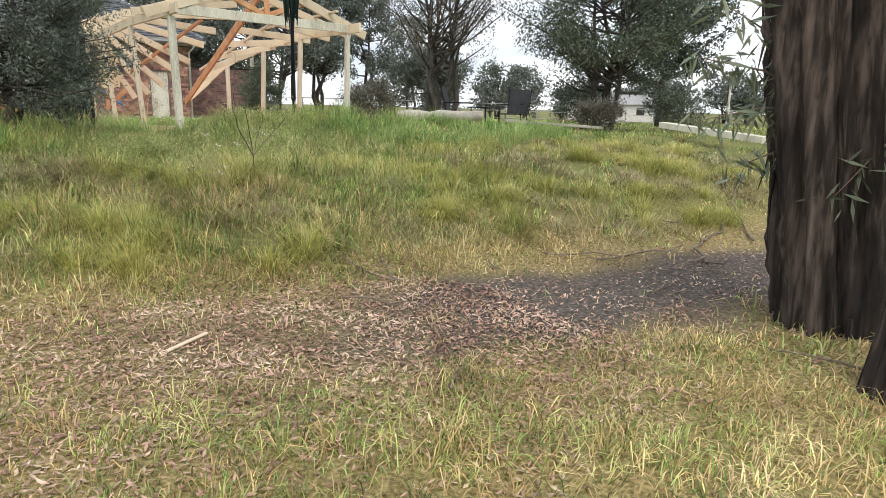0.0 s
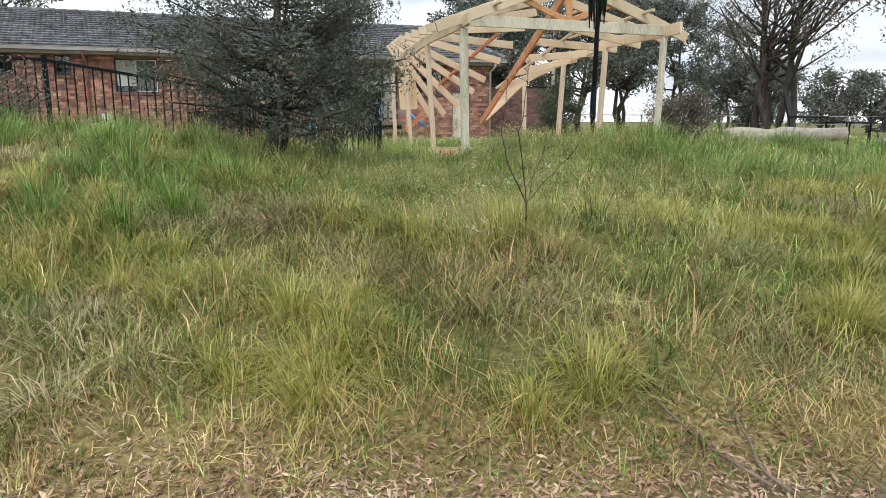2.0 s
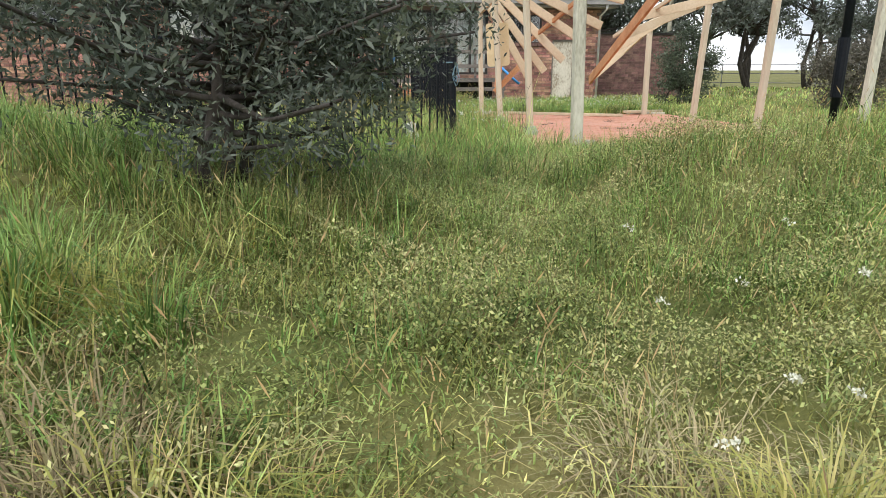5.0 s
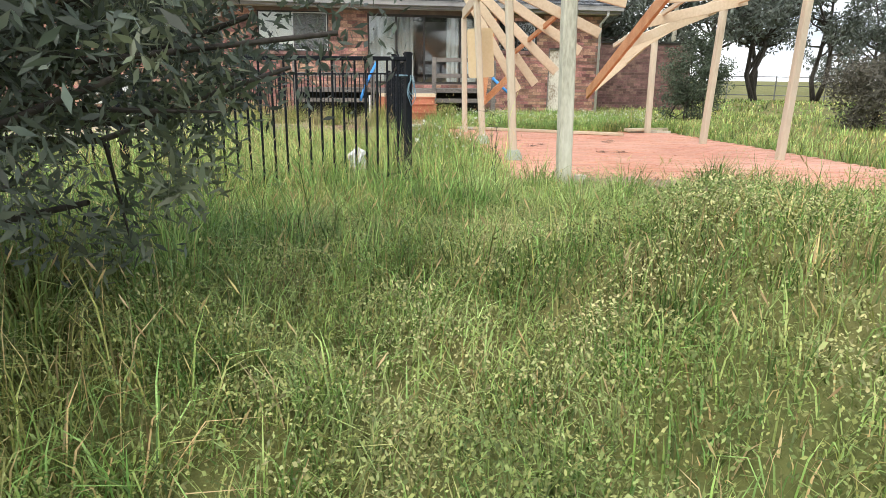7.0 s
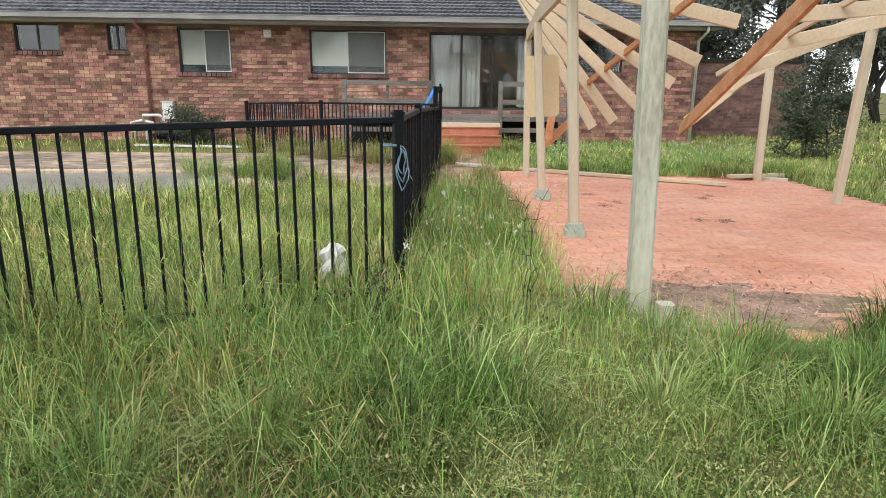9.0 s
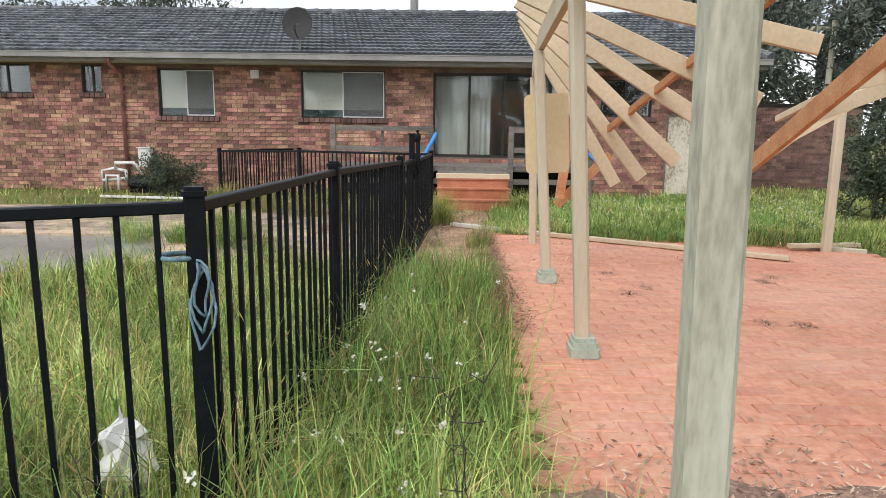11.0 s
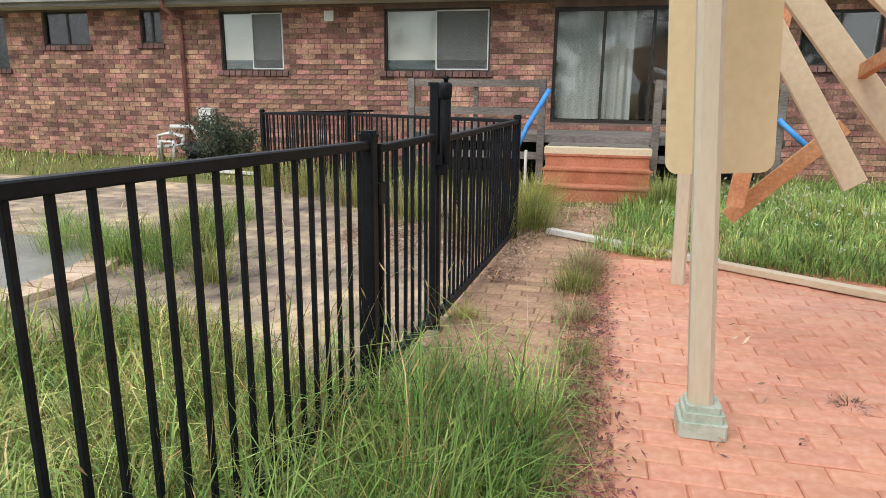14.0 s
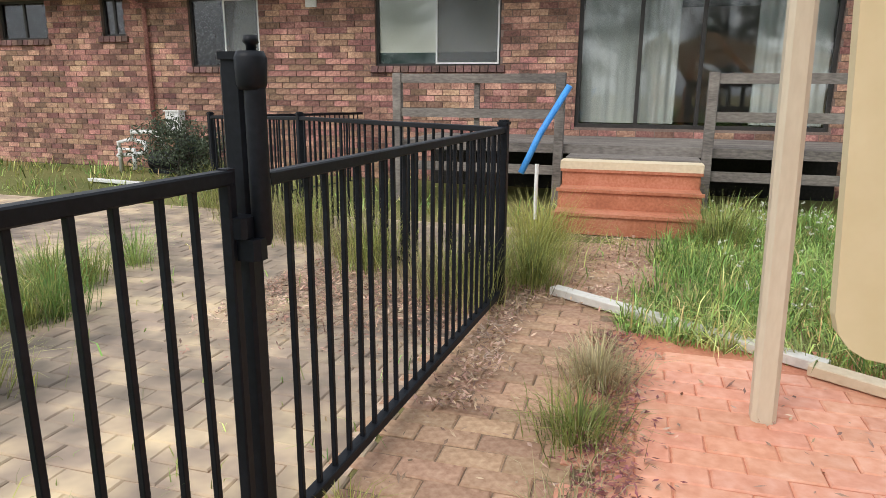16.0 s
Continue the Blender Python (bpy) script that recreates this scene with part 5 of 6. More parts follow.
        if seed == 7:
            cx, cy = t.uniform(-3.5, 7.5, k), t.uniform(-0.6, 5.6, k)
        else:
            cx = t.uniform(-5, 7, 5 * k)
            cy = -2.7 - 0.25 * cx + t.uniform(0.1, 3.2, 5 * k)
            field = wave(cx, cy, 2.0, 41) + 0.2 * t.normal(size=5 * k)
            some = np.argsort(-field if seed == 5 else field)[:2 * k:2]
            cx, cy = cx[some], cy[some]
        cx, cy = np.repeat(cx, per), np.repeat(cy, per)
        tall_one = np.repeat(t.uniform(0.6, 1.25, k), per)
        a2, r2 = t.uniform(0, 6.28, k * per), np.abs(t.normal(0, r, k * per))
        qx, qy = cx + r2 * np.cos(a2), cy + r2 * np.sin(a2)
        ok = (cover(qx, qy) > 0.3) & (weedy(qx, qy) < 0.4)
        v, f = blades(qx[ok], qy[ok], (hh * tall_one * t.uniform(0.5, 1.15, k * per))[ok], np.full(ok.sum(), 0.0055), np.full(ok.sum(), ln), t, (a2 + t.normal(0, 0.5, k * per))[ok])
        tagged(new(name, bulk(name, v, f, m)), label, "grass", kind="stuff")
    # seed stalks
    k = 5200
    x, y = scatter(k, -6, 8, -1.8, 10.4, gen)
    ok = (cover(x, y) > 0.5) & (foot(x, y) > 0.8)
    x, y = x[ok], y[ok]
    h = tall(x, y) * gen.uniform(1.2, 1.9, len(x))
    v, f = blades(x, y, h, np.full(len(x), 0.0025), np.full(len(x), 0.5), gen)
    tip = v[4::5]
    a = gen.uniform(0, 6.28, len(x))
    d = np.stack([np.cos(a) * 0.0035, np.sin(a) * 0.0035, np.zeros(len(x))], -1)
    up = np.stack([np.cos(a) * 0.03, np.sin(a) * 0.03, np.full(len(x), 0.05)], -1)
    hv = np.stack([tip, tip + up * 0.5 + d, tip + up, tip + up * 0.5 - d], 1).reshape(-1, 3)
    o = (np.arange(len(x)) * 4)[:, None] + len(v)
    f = np.concatenate([f, o + np.array([0, 1, 2]), o + np.array([0, 2, 3])])
    tagged(new("seed_stalks", bulk("seed_stalks", np.concatenate([v, hv]), f, m_grass_dry)), "thin pale seed-headed grass stalks", "grass", kind="stuff")
    # broad low weeds
    k = 950000
    x, y = scatter(k, -1.6, 4.6, -1.9, 4.8, gen)
    ok = (cover(x, y) > 0.3) & (gen.uniform(0, 1, k) < 0.05 + 0.80 * weedy(x, y) * np.clip(0.65 + 0.5 * wave(x, y, 6.0, 34), 0.1, 1))
    x, y = x[ok], y[ok]
    hill = 0.15 + 0.08 * wave(x, y, 4.0, 35) + 0.04 * wave(x, y, 9.0, 36)
    p = np.stack([x, y, level(x, y) + hill * gen.uniform(0.2, 1.15, len(x))], -1)
    n = len(p)
    a, tilt = gen.uniform(0, 6.28, n), gen.normal(0, 0.6, n)
    r = gen.uniform(0.003, 0.0072, n) * np.where(gen.uniform(0, 1, n) < 0.06, 1.4, 1.0)
    l = np.stack([np.cos(a) * r, np.sin(a) * r, tilt * r], -1)
    q = np.stack([-np.sin(a) * r * 0.5, np.cos(a) * r * 0.5, gen.normal(0, 0.35, n) * r], -1)
    v = np.stack([p - l, p + q, p + l, p - q], 1).reshape(-1, 3)
    tagged(new("broadleaf_weeds", bulk("broadleaf_weeds", v, np.arange(4 * n).reshape(-1, 4), m_weed)), "low broad-leaved weeds in the grass", "weeds", kind="stuff")
    # weeds and red litter in the joint between path and patio
    k = 5200
    x, y = 2.2 + gen.normal(0, 0.055, k), gen.uniform(8.6, 12.7, k)
    ok = gen.uniform(0, 1, k) < np.clip(0.45 + 0.6 * wave(y, y * 0.3, 2.6, 3), 0.05, 1)
    x, y = x[ok], y[ok]
    v, f = blades(x, y, gen.uniform(0.04, 0.15, len(x)), np.full(len(x), 0.004), np.full(len(x), 1.3), gen)
    tagged(new("joint_weeds", bulk("joint_weeds", v, f, m_thatch)), "dry weeds growing in the paving joint", "weeds", kind="stuff")
    n = 3600
    x, y = 2.27 + gen.normal(0, 0.075, n), gen.uniform(8.2, 12.7, n)
    a, r = gen.uniform(0, 6.28, n), gen.uniform(0.008, 0.022, n)
    p = np.stack([x, y, 0.02 + gen.uniform(0, 0.02, n)], -1)
    l = np.stack([np.cos(a) * r, np.sin(a) * r, gen.normal(0, 0.3, n) * r], -1)
    q = np.stack([-np.sin(a) * r * 0.3, np.cos(a) * r * 0.3, gen.normal(0, 0.1, n) * r], -1)
    v = np.stack([p - l, p + q, p + l, p - q], 1).reshape(-1, 3)
    tagged(new("joint_litter", bulk("joint_litter", v, np.arange(4 * n).reshape(-1, 4), m_red_litter)), "purple-red dead leaves along the paving joint", "leaf litter", kind="stuff")
    # fallen leaves on the track and path
    k = 300000
    x, y = scatter(k, -6, 8, -8, -1.2, gen)
    s = foot(x, y)
    dens = smooth(-2.9, -1.7, s) * (1 - smooth(-0.2, 0.4, s)) * np.where(x < 0.9 + 0.5 * wave(x, y, 1.5, 5), 0.95, 0.13) + 0.05 + 0.4 * smooth(0.15, 0.6, wave(x, y, 1.6, 44)) * (s < -1.5)
    ok = gen.uniform(0, 1, k) < dens
    x, y = x[ok], y[ok]
    x2, y2 = scatter(5600, 1.2, 3.2, 9.5, 15.2, gen)
    ok = gen.uniform(0, 1, 5600) < 0.12 + 0.75 * np.exp(-((x2 - 2.25) / 0.14) ** 2) + 0.5 * np.exp(-((x2 - 1.62) / 0.1) ** 2)
    x3, y3 = gen.normal(3.0, 0.6, 2600), gen.normal(6.0, 0.35, 2600)
    x3 = np.concatenate([x3, gen.uniform(0.0, 1.42, 7000), gen.uniform(1.5, 2.75, 3600), 1.66 + gen.normal(0, 0.07, 1500)])
    y3 = np.concatenate([y3, 12.9 + gen.normal(0, 0.4, 7000), gen.uniform(13.1, 15.2, 3600), gen.uniform(11.6, 13.4, 1500)])
    x, y = np.concatenate([x, x2[ok], x3]), np.concatenate([y, y2[ok], y3])
    n = len(x)
    z = np.where(y > 5, 0.012, level(x, y)) + gen.uniform(0.004, 0.025, n)
    a, r, tilt = gen.uniform(0, 6.28, n), gen.uniform(0.008, 0.023, n), gen.normal(0, 0.35, n)
    p = np.stack([x, y, z], -1)
    l = np.stack([np.cos(a) * r, np.sin(a) * r, tilt * r], -1)
    q = np.stack([-np.sin(a) * r * 0.3, np.cos(a) * r * 0.3, gen.normal(0, 0.1, n) * r], -1)
    v = np.stack([p - l, p + q, p + l, p - q], 1).reshape(-1, 3)
    tagged(new("leaf_litter", bulk("leaf_litter", v, np.arange(4 * n).reshape(-1, 4), m_litter)), "dry pink-brown eucalypt leaf litter", "leaf litter", kind="stuff")


sow()


# ---- loose things ----
def at_ground(x, y, dz=0.0):
    return Vector((x, y, on(x, y) + dz))


umb = thing("patio_umbrella", "closed ragged dark green umbrella on a black pole", "umbrella", at_ground(2.74, 1.98))
part("pole", Shape().tube([(0, 0, -0.1), (0.01, 0, 1.5), (0.02, 0, 3.1)], 0.026, 10), m_black, umb, "", True)
part("collar", Shape().tube([(0, 0, 0.28), (0, 0, 0.62)], 0.034, 10), m_black, umb)
can = Shape()
g = np.random.default_rng(4)
for i in range(26):
    a, r = i * 2.4, 0.07 + 0.05 * g.uniform()
    c, s = math.cos(a), math.sin(a)
    zb = 1.22 + 0.3 * g.uniform()
    can.tube([(0.02 * c, 0.02 * s, 3.0), (r * c, r * s, 2.2), (r * 0.9 * c + g.normal() * 0.01, r * 0.9 * s, 1.75), (r * 0.6 * c + g.normal() * 0.02, r * 0.6 * s, zb)], [0.014, 0.034, 0.026, 0.006], 5)
part("canopy", can, m_umb, umb, "folded ragged green canvas", True)


def outdoor_chair(at, rz, label):
    c = thing("outdoor_chair", label, "chair", at, rz, "chairs in the grass")
    part("seat", Shape().box(-0.26, 0.26, -0.25, 0.25, 0.40, 0.42, 0.03), m_fabric, c)
    part("backrest", Shape().beam((0, 0.25, 0.42), (0, 0.40, 0.98), 0.50, 0.02, (0, 1, 0)), m_fabric, c)
    for sx in (-0.27, 0.27):
        part("side_frame", Shape().tube([(sx, -0.27, 0), (sx, -0.26, 0.42), (sx, 0.26, 0.42), (sx, 0.41, 1.0)], 0.014, 6), m_black, c)
        part("rear_leg", Shape().tube([(sx, 0.1, 0.42), (sx, 0.34, 0)], 0.014, 6), m_black, c)
        part("armrest", Shape().box(sx - 0.025, sx + 0.025, -0.26, 0.30, 0.62, 0.645, 0.01), m_black, c)
    return c


outdoor_chair(at_ground(8.63, 4.63), 35, "black mesh outdoor chair standing in the grass")
outdoor_chair(at_ground(9.75, 3.95), -70, "black mesh outdoor chair turned sideways in the grass")
tb = thing("outdoor_table", "small dark outdoor table between the chairs", "table", at_ground(9.2, 4.35))
part("tabletop", Shape().box(-0.3, 0.3, -0.3, 0.3, 0.52, 0.55, 0.03), m_fabric, tb)
for sx, sy in ((-0.25, -0.25), (0.25, -0.25), (0.25, 0.25), (-0.25, 0.25)):
    part("leg", Shape().tube([(sx, sy, 0), (sx * 0.95, sy * 0.95, 0.52)], 0.014, 6), m_black, tb)


def log(name, label, p, q, r, seed, m=m_log):
    g = np.random.default_rng(seed)
    p, q = Vector(p), Vector(q)
    pts = [p.lerp(q, i / 8) + Vector((0, 0, g.normal() * r * 0.12)) for i in range(9)]
    return solid(name, Shape().tube(pts, [r * g.uniform(0.85, 1.12) for _ in range(9)], 12), m, label, "log", smooth=True)


log("fallen_log", "bleached grey log lying in the grass", at_ground(6.6, 4.4, 0.33), at_ground(8.2, 3.5, 0.28), 0.12, 1)
solid("timber_plank", Shape().beam(at_ground(8.7, 3.3, 0.24), at_ground(11.0, 2.4, 0.28), 0.2, 0.06), m_log, "weathered plank lying in the grass", "plank")
solid("timber_plank", Shape().beam(at_ground(8.5, -0.6, 0.2), at_ground(8.15, -2.5, 0.2), 0.22, 0.10), m_weather, "weathered grey plank lying on the bank", "plank")


def sticks():
    g = np.random.default_rng(8)
    spots = [(3.4, -3.9, 1.3, 20), (2.7, -3.7, 1.0, -10), (3.0, -4.1, 0.8, 45), (4.3, -3.7, 1.5, 8), (3.9, -3.4, 1.1, -25), (4.8, -3.6, 1.6, 30), (0.45, -2.85, 0.55, 100), (0.6, -2.95, 0.5, 75), (0.1, -3.4, 0.4, 120), (1.9, -4.4, 0.5, 15), (2.2, -3.5, 0.7, -40), (3.1, -3.2, 0.6, 5), (1.4, -3.2, 0.4, 60), (-0.3, -4.6, 0.3, 30), (1.2, -5.6, 0.8, 95), (2.4, -4.3, 0.6, 150)]
    for x, y, ln, ang in spots:
        d = Vector((math.cos(radians(ang)), math.sin(radians(ang)), 0))
        pts = []
        for i in range(6):
            q = Vector((x, y, 0)) + d * ln * (i / 5 - 0.5) + Vector((g.normal(), g.normal(), 0)) * 0.03 * ln
            pts.append((q.x, q.y, on(q.x, q.y) + 0.02 + 0.015 * abs(g.normal())))
        r = 0.004 + 0.005 * ln
        solid("stick", Shape().tube(pts, [r, r * 0.95, r * 0.85, r * 0.75, r * 0.6, r * 0.35], 6), m_twig, "dry fallen stick on the bare track", "stick", group="sticks on the track", smooth=True)


sticks()
p = at_ground(-1.05, -3.45, 0.03)
solid("stick", Shape().beam(p - Vector((0.12, 0.05, 0)), p + Vector((0.12, 0.05, 0.01)), 0.022, 0.012), m_pine, "pale splinter of wood in the dry grass", "stick")


def dead_weed(at, height, seed, stems=7, spread=0.5):
    g = np.random.default_rng(seed)
    t = tagged(new("dead_weed"), "bare thorny red-brown weed stems above the grass", "weed")
    for i in range(stems):
        a, sp = g.uniform(0, 6.28), g.uniform(0.2, 1.0) * spread
        pts = [Vector(at)]
        for k in range(1, 8):
            f = k / 7
            pts.append(Vector(at) + Vector((math.cos(a) * sp * f * height, math.sin(a) * sp * f * height, height * f * g.uniform(0.9, 1.05))) + Vector((g.normal(), g.normal(), 0)) * 0.018)
        st = part("stem", Shape().tube(pts, [0.0036 - 0.0004 * k for k in range(8)], 5), m_bark_grey, t)
        side = Shape()
        for k in range(2, 8):
            for _ in range(2):
                q = pts[k] + Vector((g.normal(), g.normal(), abs(g.normal()))) * 0.035
                side.tube([pts[k], q], [0.0022, 0.0008], 4)
        tagged(part("thorn_twig", side, m_bark_grey, st), kind="stuff")
    return t


# two tall kinked stems on the crest of the bank
weed = tagged(new("tall_dead_weed"), "tall dark kinked weed stems on the grassy bank", "weed")
g = np.random.default_rng(12)
root = Vector((0.49, -1.19, on(0.49, -1.19) - 0.03))
for pts, r in (([(0.495, -1.01, 0.245), (0.447, -0.978, 0.347), (0.398, -0.944, 0.475), (0.371, -0.927, 0.643), (0.371, -0.926, 0.731), (0.38, -0.933, 0.804), (0.39, -0.939, 0.945), (0.405, -0.93, 1.1)], 0.0056),
               ([(0.495, -1.01, 0.245), (0.476, -0.997, 0.431), (0.453, -0.982, 0.658), (0.466, -0.99, 0.743), (0.473, -0.995, 0.825), (0.477, -0.998, 0.938), (0.50, -1.0, 1.05)], 0.0052),
               ([(0.495, -1.01, 0.245), (0.572, -1.061, 0.364), (0.65, -1.114, 0.474), (0.701, -1.149, 0.527), (0.75, -1.17, 0.62)], 0.0040), ([(0.495, -1.01, 0.245), (0.58, -0.9, 0.36), (0.70, -0.75, 0.47), (0.78, -0.66, 0.60)], 0.0034)):
    pts = [Vector(p) + Vector((-0.01, -0.18, 0.01)) for p in pts]
    fine = [root] + [Vector(p).lerp(Vector(q), u) + Vector((g.normal(), g.normal(), 0)) * 0.004 for p, q in zip(pts, pts[1:]) for u in (0.0, 0.5)] + [Vector(pts[-1])]
    st = part("stem", Shape().tube(fine, [0.75 * r * (1 - 0.6 * i / len(fine)) for i in range(len(fine))], 7), m_bark, weed, "", True)
    side = Shape()
    for k in range(3, len(fine)):
        for _ in range(2):
            q = fine[k] + Vector((g.normal() * 0.03, g.normal() * 0.03, abs(g.normal()) * 0.025))
            side.tube([fine[k], fine[k].lerp(q, 0.6) + Vector((0, 0, 0.006)), q], [0.0014, 0.0011, 0.0015], 5)
    tagged(part("thorn_twig", side, m_bark, st), kind="stuff")
dead_weed(at_ground(1.85, 5.55), 0.75, 5, 3, 0.12)
dead_weed(at_ground(1.0, 5.35), 0.55, 6, 3, 0.12)
dead_weed(at_ground(0.98, 5.15), 0.45, 9, 4, 0.2)

# timber along the patio's far edge
solid("timber_board", Shape().beam((1.85, 13.32, 0.035), (3.2, 12.47, 0.035), 0.09, 0.05), m_eave, "pale timber batten lying along the lawn edge", "board")
solid("timber_board", Shape().beam((3.12, 12.42, 0.045), (5.5, 10.92, 0.045), 0.09, 0.05), m_pine, "pale timber board lying across the patio", "board")
solid("timber_board", Shape().beam((5.85, 11.62, 0.07), (6.75, 11.75, 0.07), 0.09, 0.05), m_pine, "short timber offcut at a post's foot", "board")
solid("timber_board", Shape().beam((6.0, 11.85, 0.03), (6.7, 11.5, 0.03), 0.09, 0.05), m_weather, "short grey timber offcut at a post's foot", "board")
solid("timber_board", Shape().beam((-5.0, 16.65, 0.03), (-2.6, 16.35, 0.03), 0.09, 0.04), m_white, "long white board lying beside the pool paving", "board")
solid("post_stub", Shape().box(2.53, 2.62, 5.31, 5.40, -0.02, 0.17, 0.012), m_weather, "short sawn post stub at the patio edge", "post")


def tuft(at, n, r, h, m, label, seed, flat=1.0):
    g = np.random.default_rng(seed)
    a = g.uniform(0, 6.28, n)
    rr = np.abs(g.normal(0, r, n))
    x, y = at[0] + rr * np.cos(a), at[1] + rr * np.sin(a)
    v, f = blades(x, y, h * g.uniform(0.5, 1.2, n), np.full(n, 0.004), np.full(n, flat), g, a + g.normal(0, 0.4, n))
    return tagged(new("grass_tuft", bulk("grass_tuft", v, f, m)), label, "grass", kind="stuff")


for i, (x, y, r, h, n) in enumerate(((2.20, 12.05, 0.09, 0.26, 420), (2.16, 11.55, 0.10, 0.22, 420), (2.18, 10.95, 0.08, 0.17, 260), (2.22, 10.35, 0.06, 0.14, 200), (1.55, 10.85, 0.05, 0.14, 160), (1.66, 13.5, 0.13, 0.45, 800), (1.6, 14.3, 0.16, 0.55, 700), (3.0, 15.0, 0.14, 0.5, 600), (2.2, 14.9, 0.1, 0.1, 160))):
    tuft((x, y), n, r, h, m_grass_bank if i % 2 else m_thatch if i in (0, 2) else m_tussock, "green weed tuft in the paving joints", 70 + i)
for i, (x, y) in enumerate(((3.35, 10.15), (3.55, 9.55), (4.35, 10.9), (4.1, 8.5), (4.35, 8.45), (4.75, 9.9), (3.35, 9.35), (4.9, 10.1))):
    tuft((x, y), 170, 0.035, 0.075, m_twig if i % 2 else m_bark_grey, "small dried weed clump on the patio", 90 + i, 2.0)

g = np.random.default_rng(23)
for i in range(16):
    tuft((-1.2 + 0.45 * g.normal(), 11.75 + 0.5 * g.normal()), 260, 0.1, 0.3 + 0.12 * g.uniform(), m_grass_green if i % 3 else m_grass_bank, "green grass growing through the pool paving", 170 + i, 0.9)
for i in range(6):
    tuft((0.62 + 0.16 * g.normal(), -0.5 + 0.1 * g.normal()), 110, 0.1, 0.16, m_thatch, "dead matted stalks in a hollow of the bank", 200 + i, 2.2)
for i in range(13):
    f = i / 12
    tuft((1.38 - 3.5 * f + 0.1 * (i % 3), 13.0 + 2.5 * f - 0.12 * (i % 2)), 420, 0.17, 0.52 - 0.12 * (i % 3), m_thatch if i % 3 else m_grass_bank, "tall dry grey weeds growing along the pool fence", 140 + i, 0.7)
tuft((0.44, -1.18), 260, 0.16, 0.34, m_grass_bank, "tall grass tuft round the weed stems", 120, 0.9)
tuft((0.40, -1.05), 220, 0.18, 0.30, m_tussock, "green grass tuft round the weed stems", 121, 1.0)

# pool pump, pipes and boxes by the house
pump = thing("pool_pump", "white plastic pool pipes beside a black pump", "pump")
part("pump_body", Shape().tube([(-4.95, 17.9, 0.18), (-4.45, 17.9, 0.18)], [0.16, 0.17], 14).box(-4.95, -4.45, 17.75, 18.05, 0.0, 0.06), m_black, pump)
part("filter_tank", Shape().tube([(-4.3, 17.95, 0.0), (-4.3, 17.95, 0.15), (-4.3, 17.95, 0.5), (-4.3, 17.95, 0.58)], [0.2, 0.22, 0.22, 0.1], 14), m_umb, pump, "", True)
for pts in ([(-5.55, 17.85, 0), (-5.55, 17.85, 0.45), (-5.3, 17.85, 0.5), (-5.05, 17.85, 0.45), (-5.05, 17.85, 0.2)], [(-5.4, 17.7, 0), (-5.4, 17.7, 0.36), (-5.15, 17.7, 0.36), (-5.15, 17.7, 0.05)], [(-5.5, 17.75, 0.25), (-5.0, 17.75, 0.3)], [(-5.25, 17.8, 0.5), (-5.25, 17.8, 0.62), (-4.9, 17.9, 0.62), (-4.7, 17.9, 0.35)]):
    part("pipe", Shape().tube(pts, 0.035, 8), m_white, pump, "", True)
solid("meter_box", Shape().box(-4.95, -4.68, 18.22, 18.38, 0.52, 0.92, 0.015).box(-4.97, -4.66, 18.2, 18.39, 0.92, 0.94, 0.01), m_white, "small white electrical box on the brick wall", "box")
solid("wall_vent", Shape().box(-2.48, -2.30, 18.36, 18.39, 2.43, 2.60, 0.01), m_alu_white, "small white vent on the brick wall", "vent")
# satellite dish
dish = thing("satellite_dish", "dark grey satellite dish on the roof edge", "satellite dish", (-1.32, 17.95, 2.86))
ds, rings = Shape(), 6
vv, ff = [(0, -0.12, 0.62)], []
for i in range(1, rings + 1):
    r = 0.31 * i / rings
    for j in range(20):
        a = 2 * math.pi * j / 20
        vv.append((r * math.cos(a), -0.12 - 0.35 * r * r + 0.12 * r * math.sin(a), 0.62 + r * 1.05 * math.sin(a)))
ff += [(0, 1 + j, 1 + (j + 1) % 20) for j in range(20)]
for i in range(rings - 1):
    ff += [(1 + i * 20 + j, 1 + (i + 1) * 20 + j, 1 + (i + 1) * 20 + (j + 1) % 20, 1 + i * 20 + (j + 1) % 20) for j in range(20)]
part("reflector", ds.add(vv, ff), m_dish, dish, "", True)
part("mast", Shape().tube([(0, 0.02, -0.05), (0, 0.02, 0.62)], 0.02, 8).tube([(0, 0.02, 0.6), (0, -0.12, 0.62)], 0.018, 8), m_gutter, dish, "galvanised mast")
part("feed_arm", Shape().tube([(0, -0.12, 0.32), (0, -0.42, 0.46)], 0.01, 6).tube([(0, -0.42, 0.44), (0, -0.42, 0.54)], 0.025, 8), m_dish, dish)
# blue tubes leaning on the deck rails
solid("foam_tube", Shape().tube([(1.12, 16.2, 0.42), (1.28, 16.35, 0.82), (1.55, 16.52, 1.32)], 0.035, 10), m_blue, "bright blue foam tube leaning on the deck post", "tube", smooth=True)
solid("foam_tube", Shape().tube([(4.95, 16.5, 0.55), (4.7, 16.5, 0.75), (4.45, 16.52, 0.98)], 0.035, 10), m_blue, "bright blue foam tube lying over the deck rail", "tube", smooth=True)
solid("garden_stake", Shape().tube([(1.33, 15.9, -0.05), (1.33, 15.9, 0.55)], 0.02, 8), m_white, "thin white stake standing beside the steps", "stake")
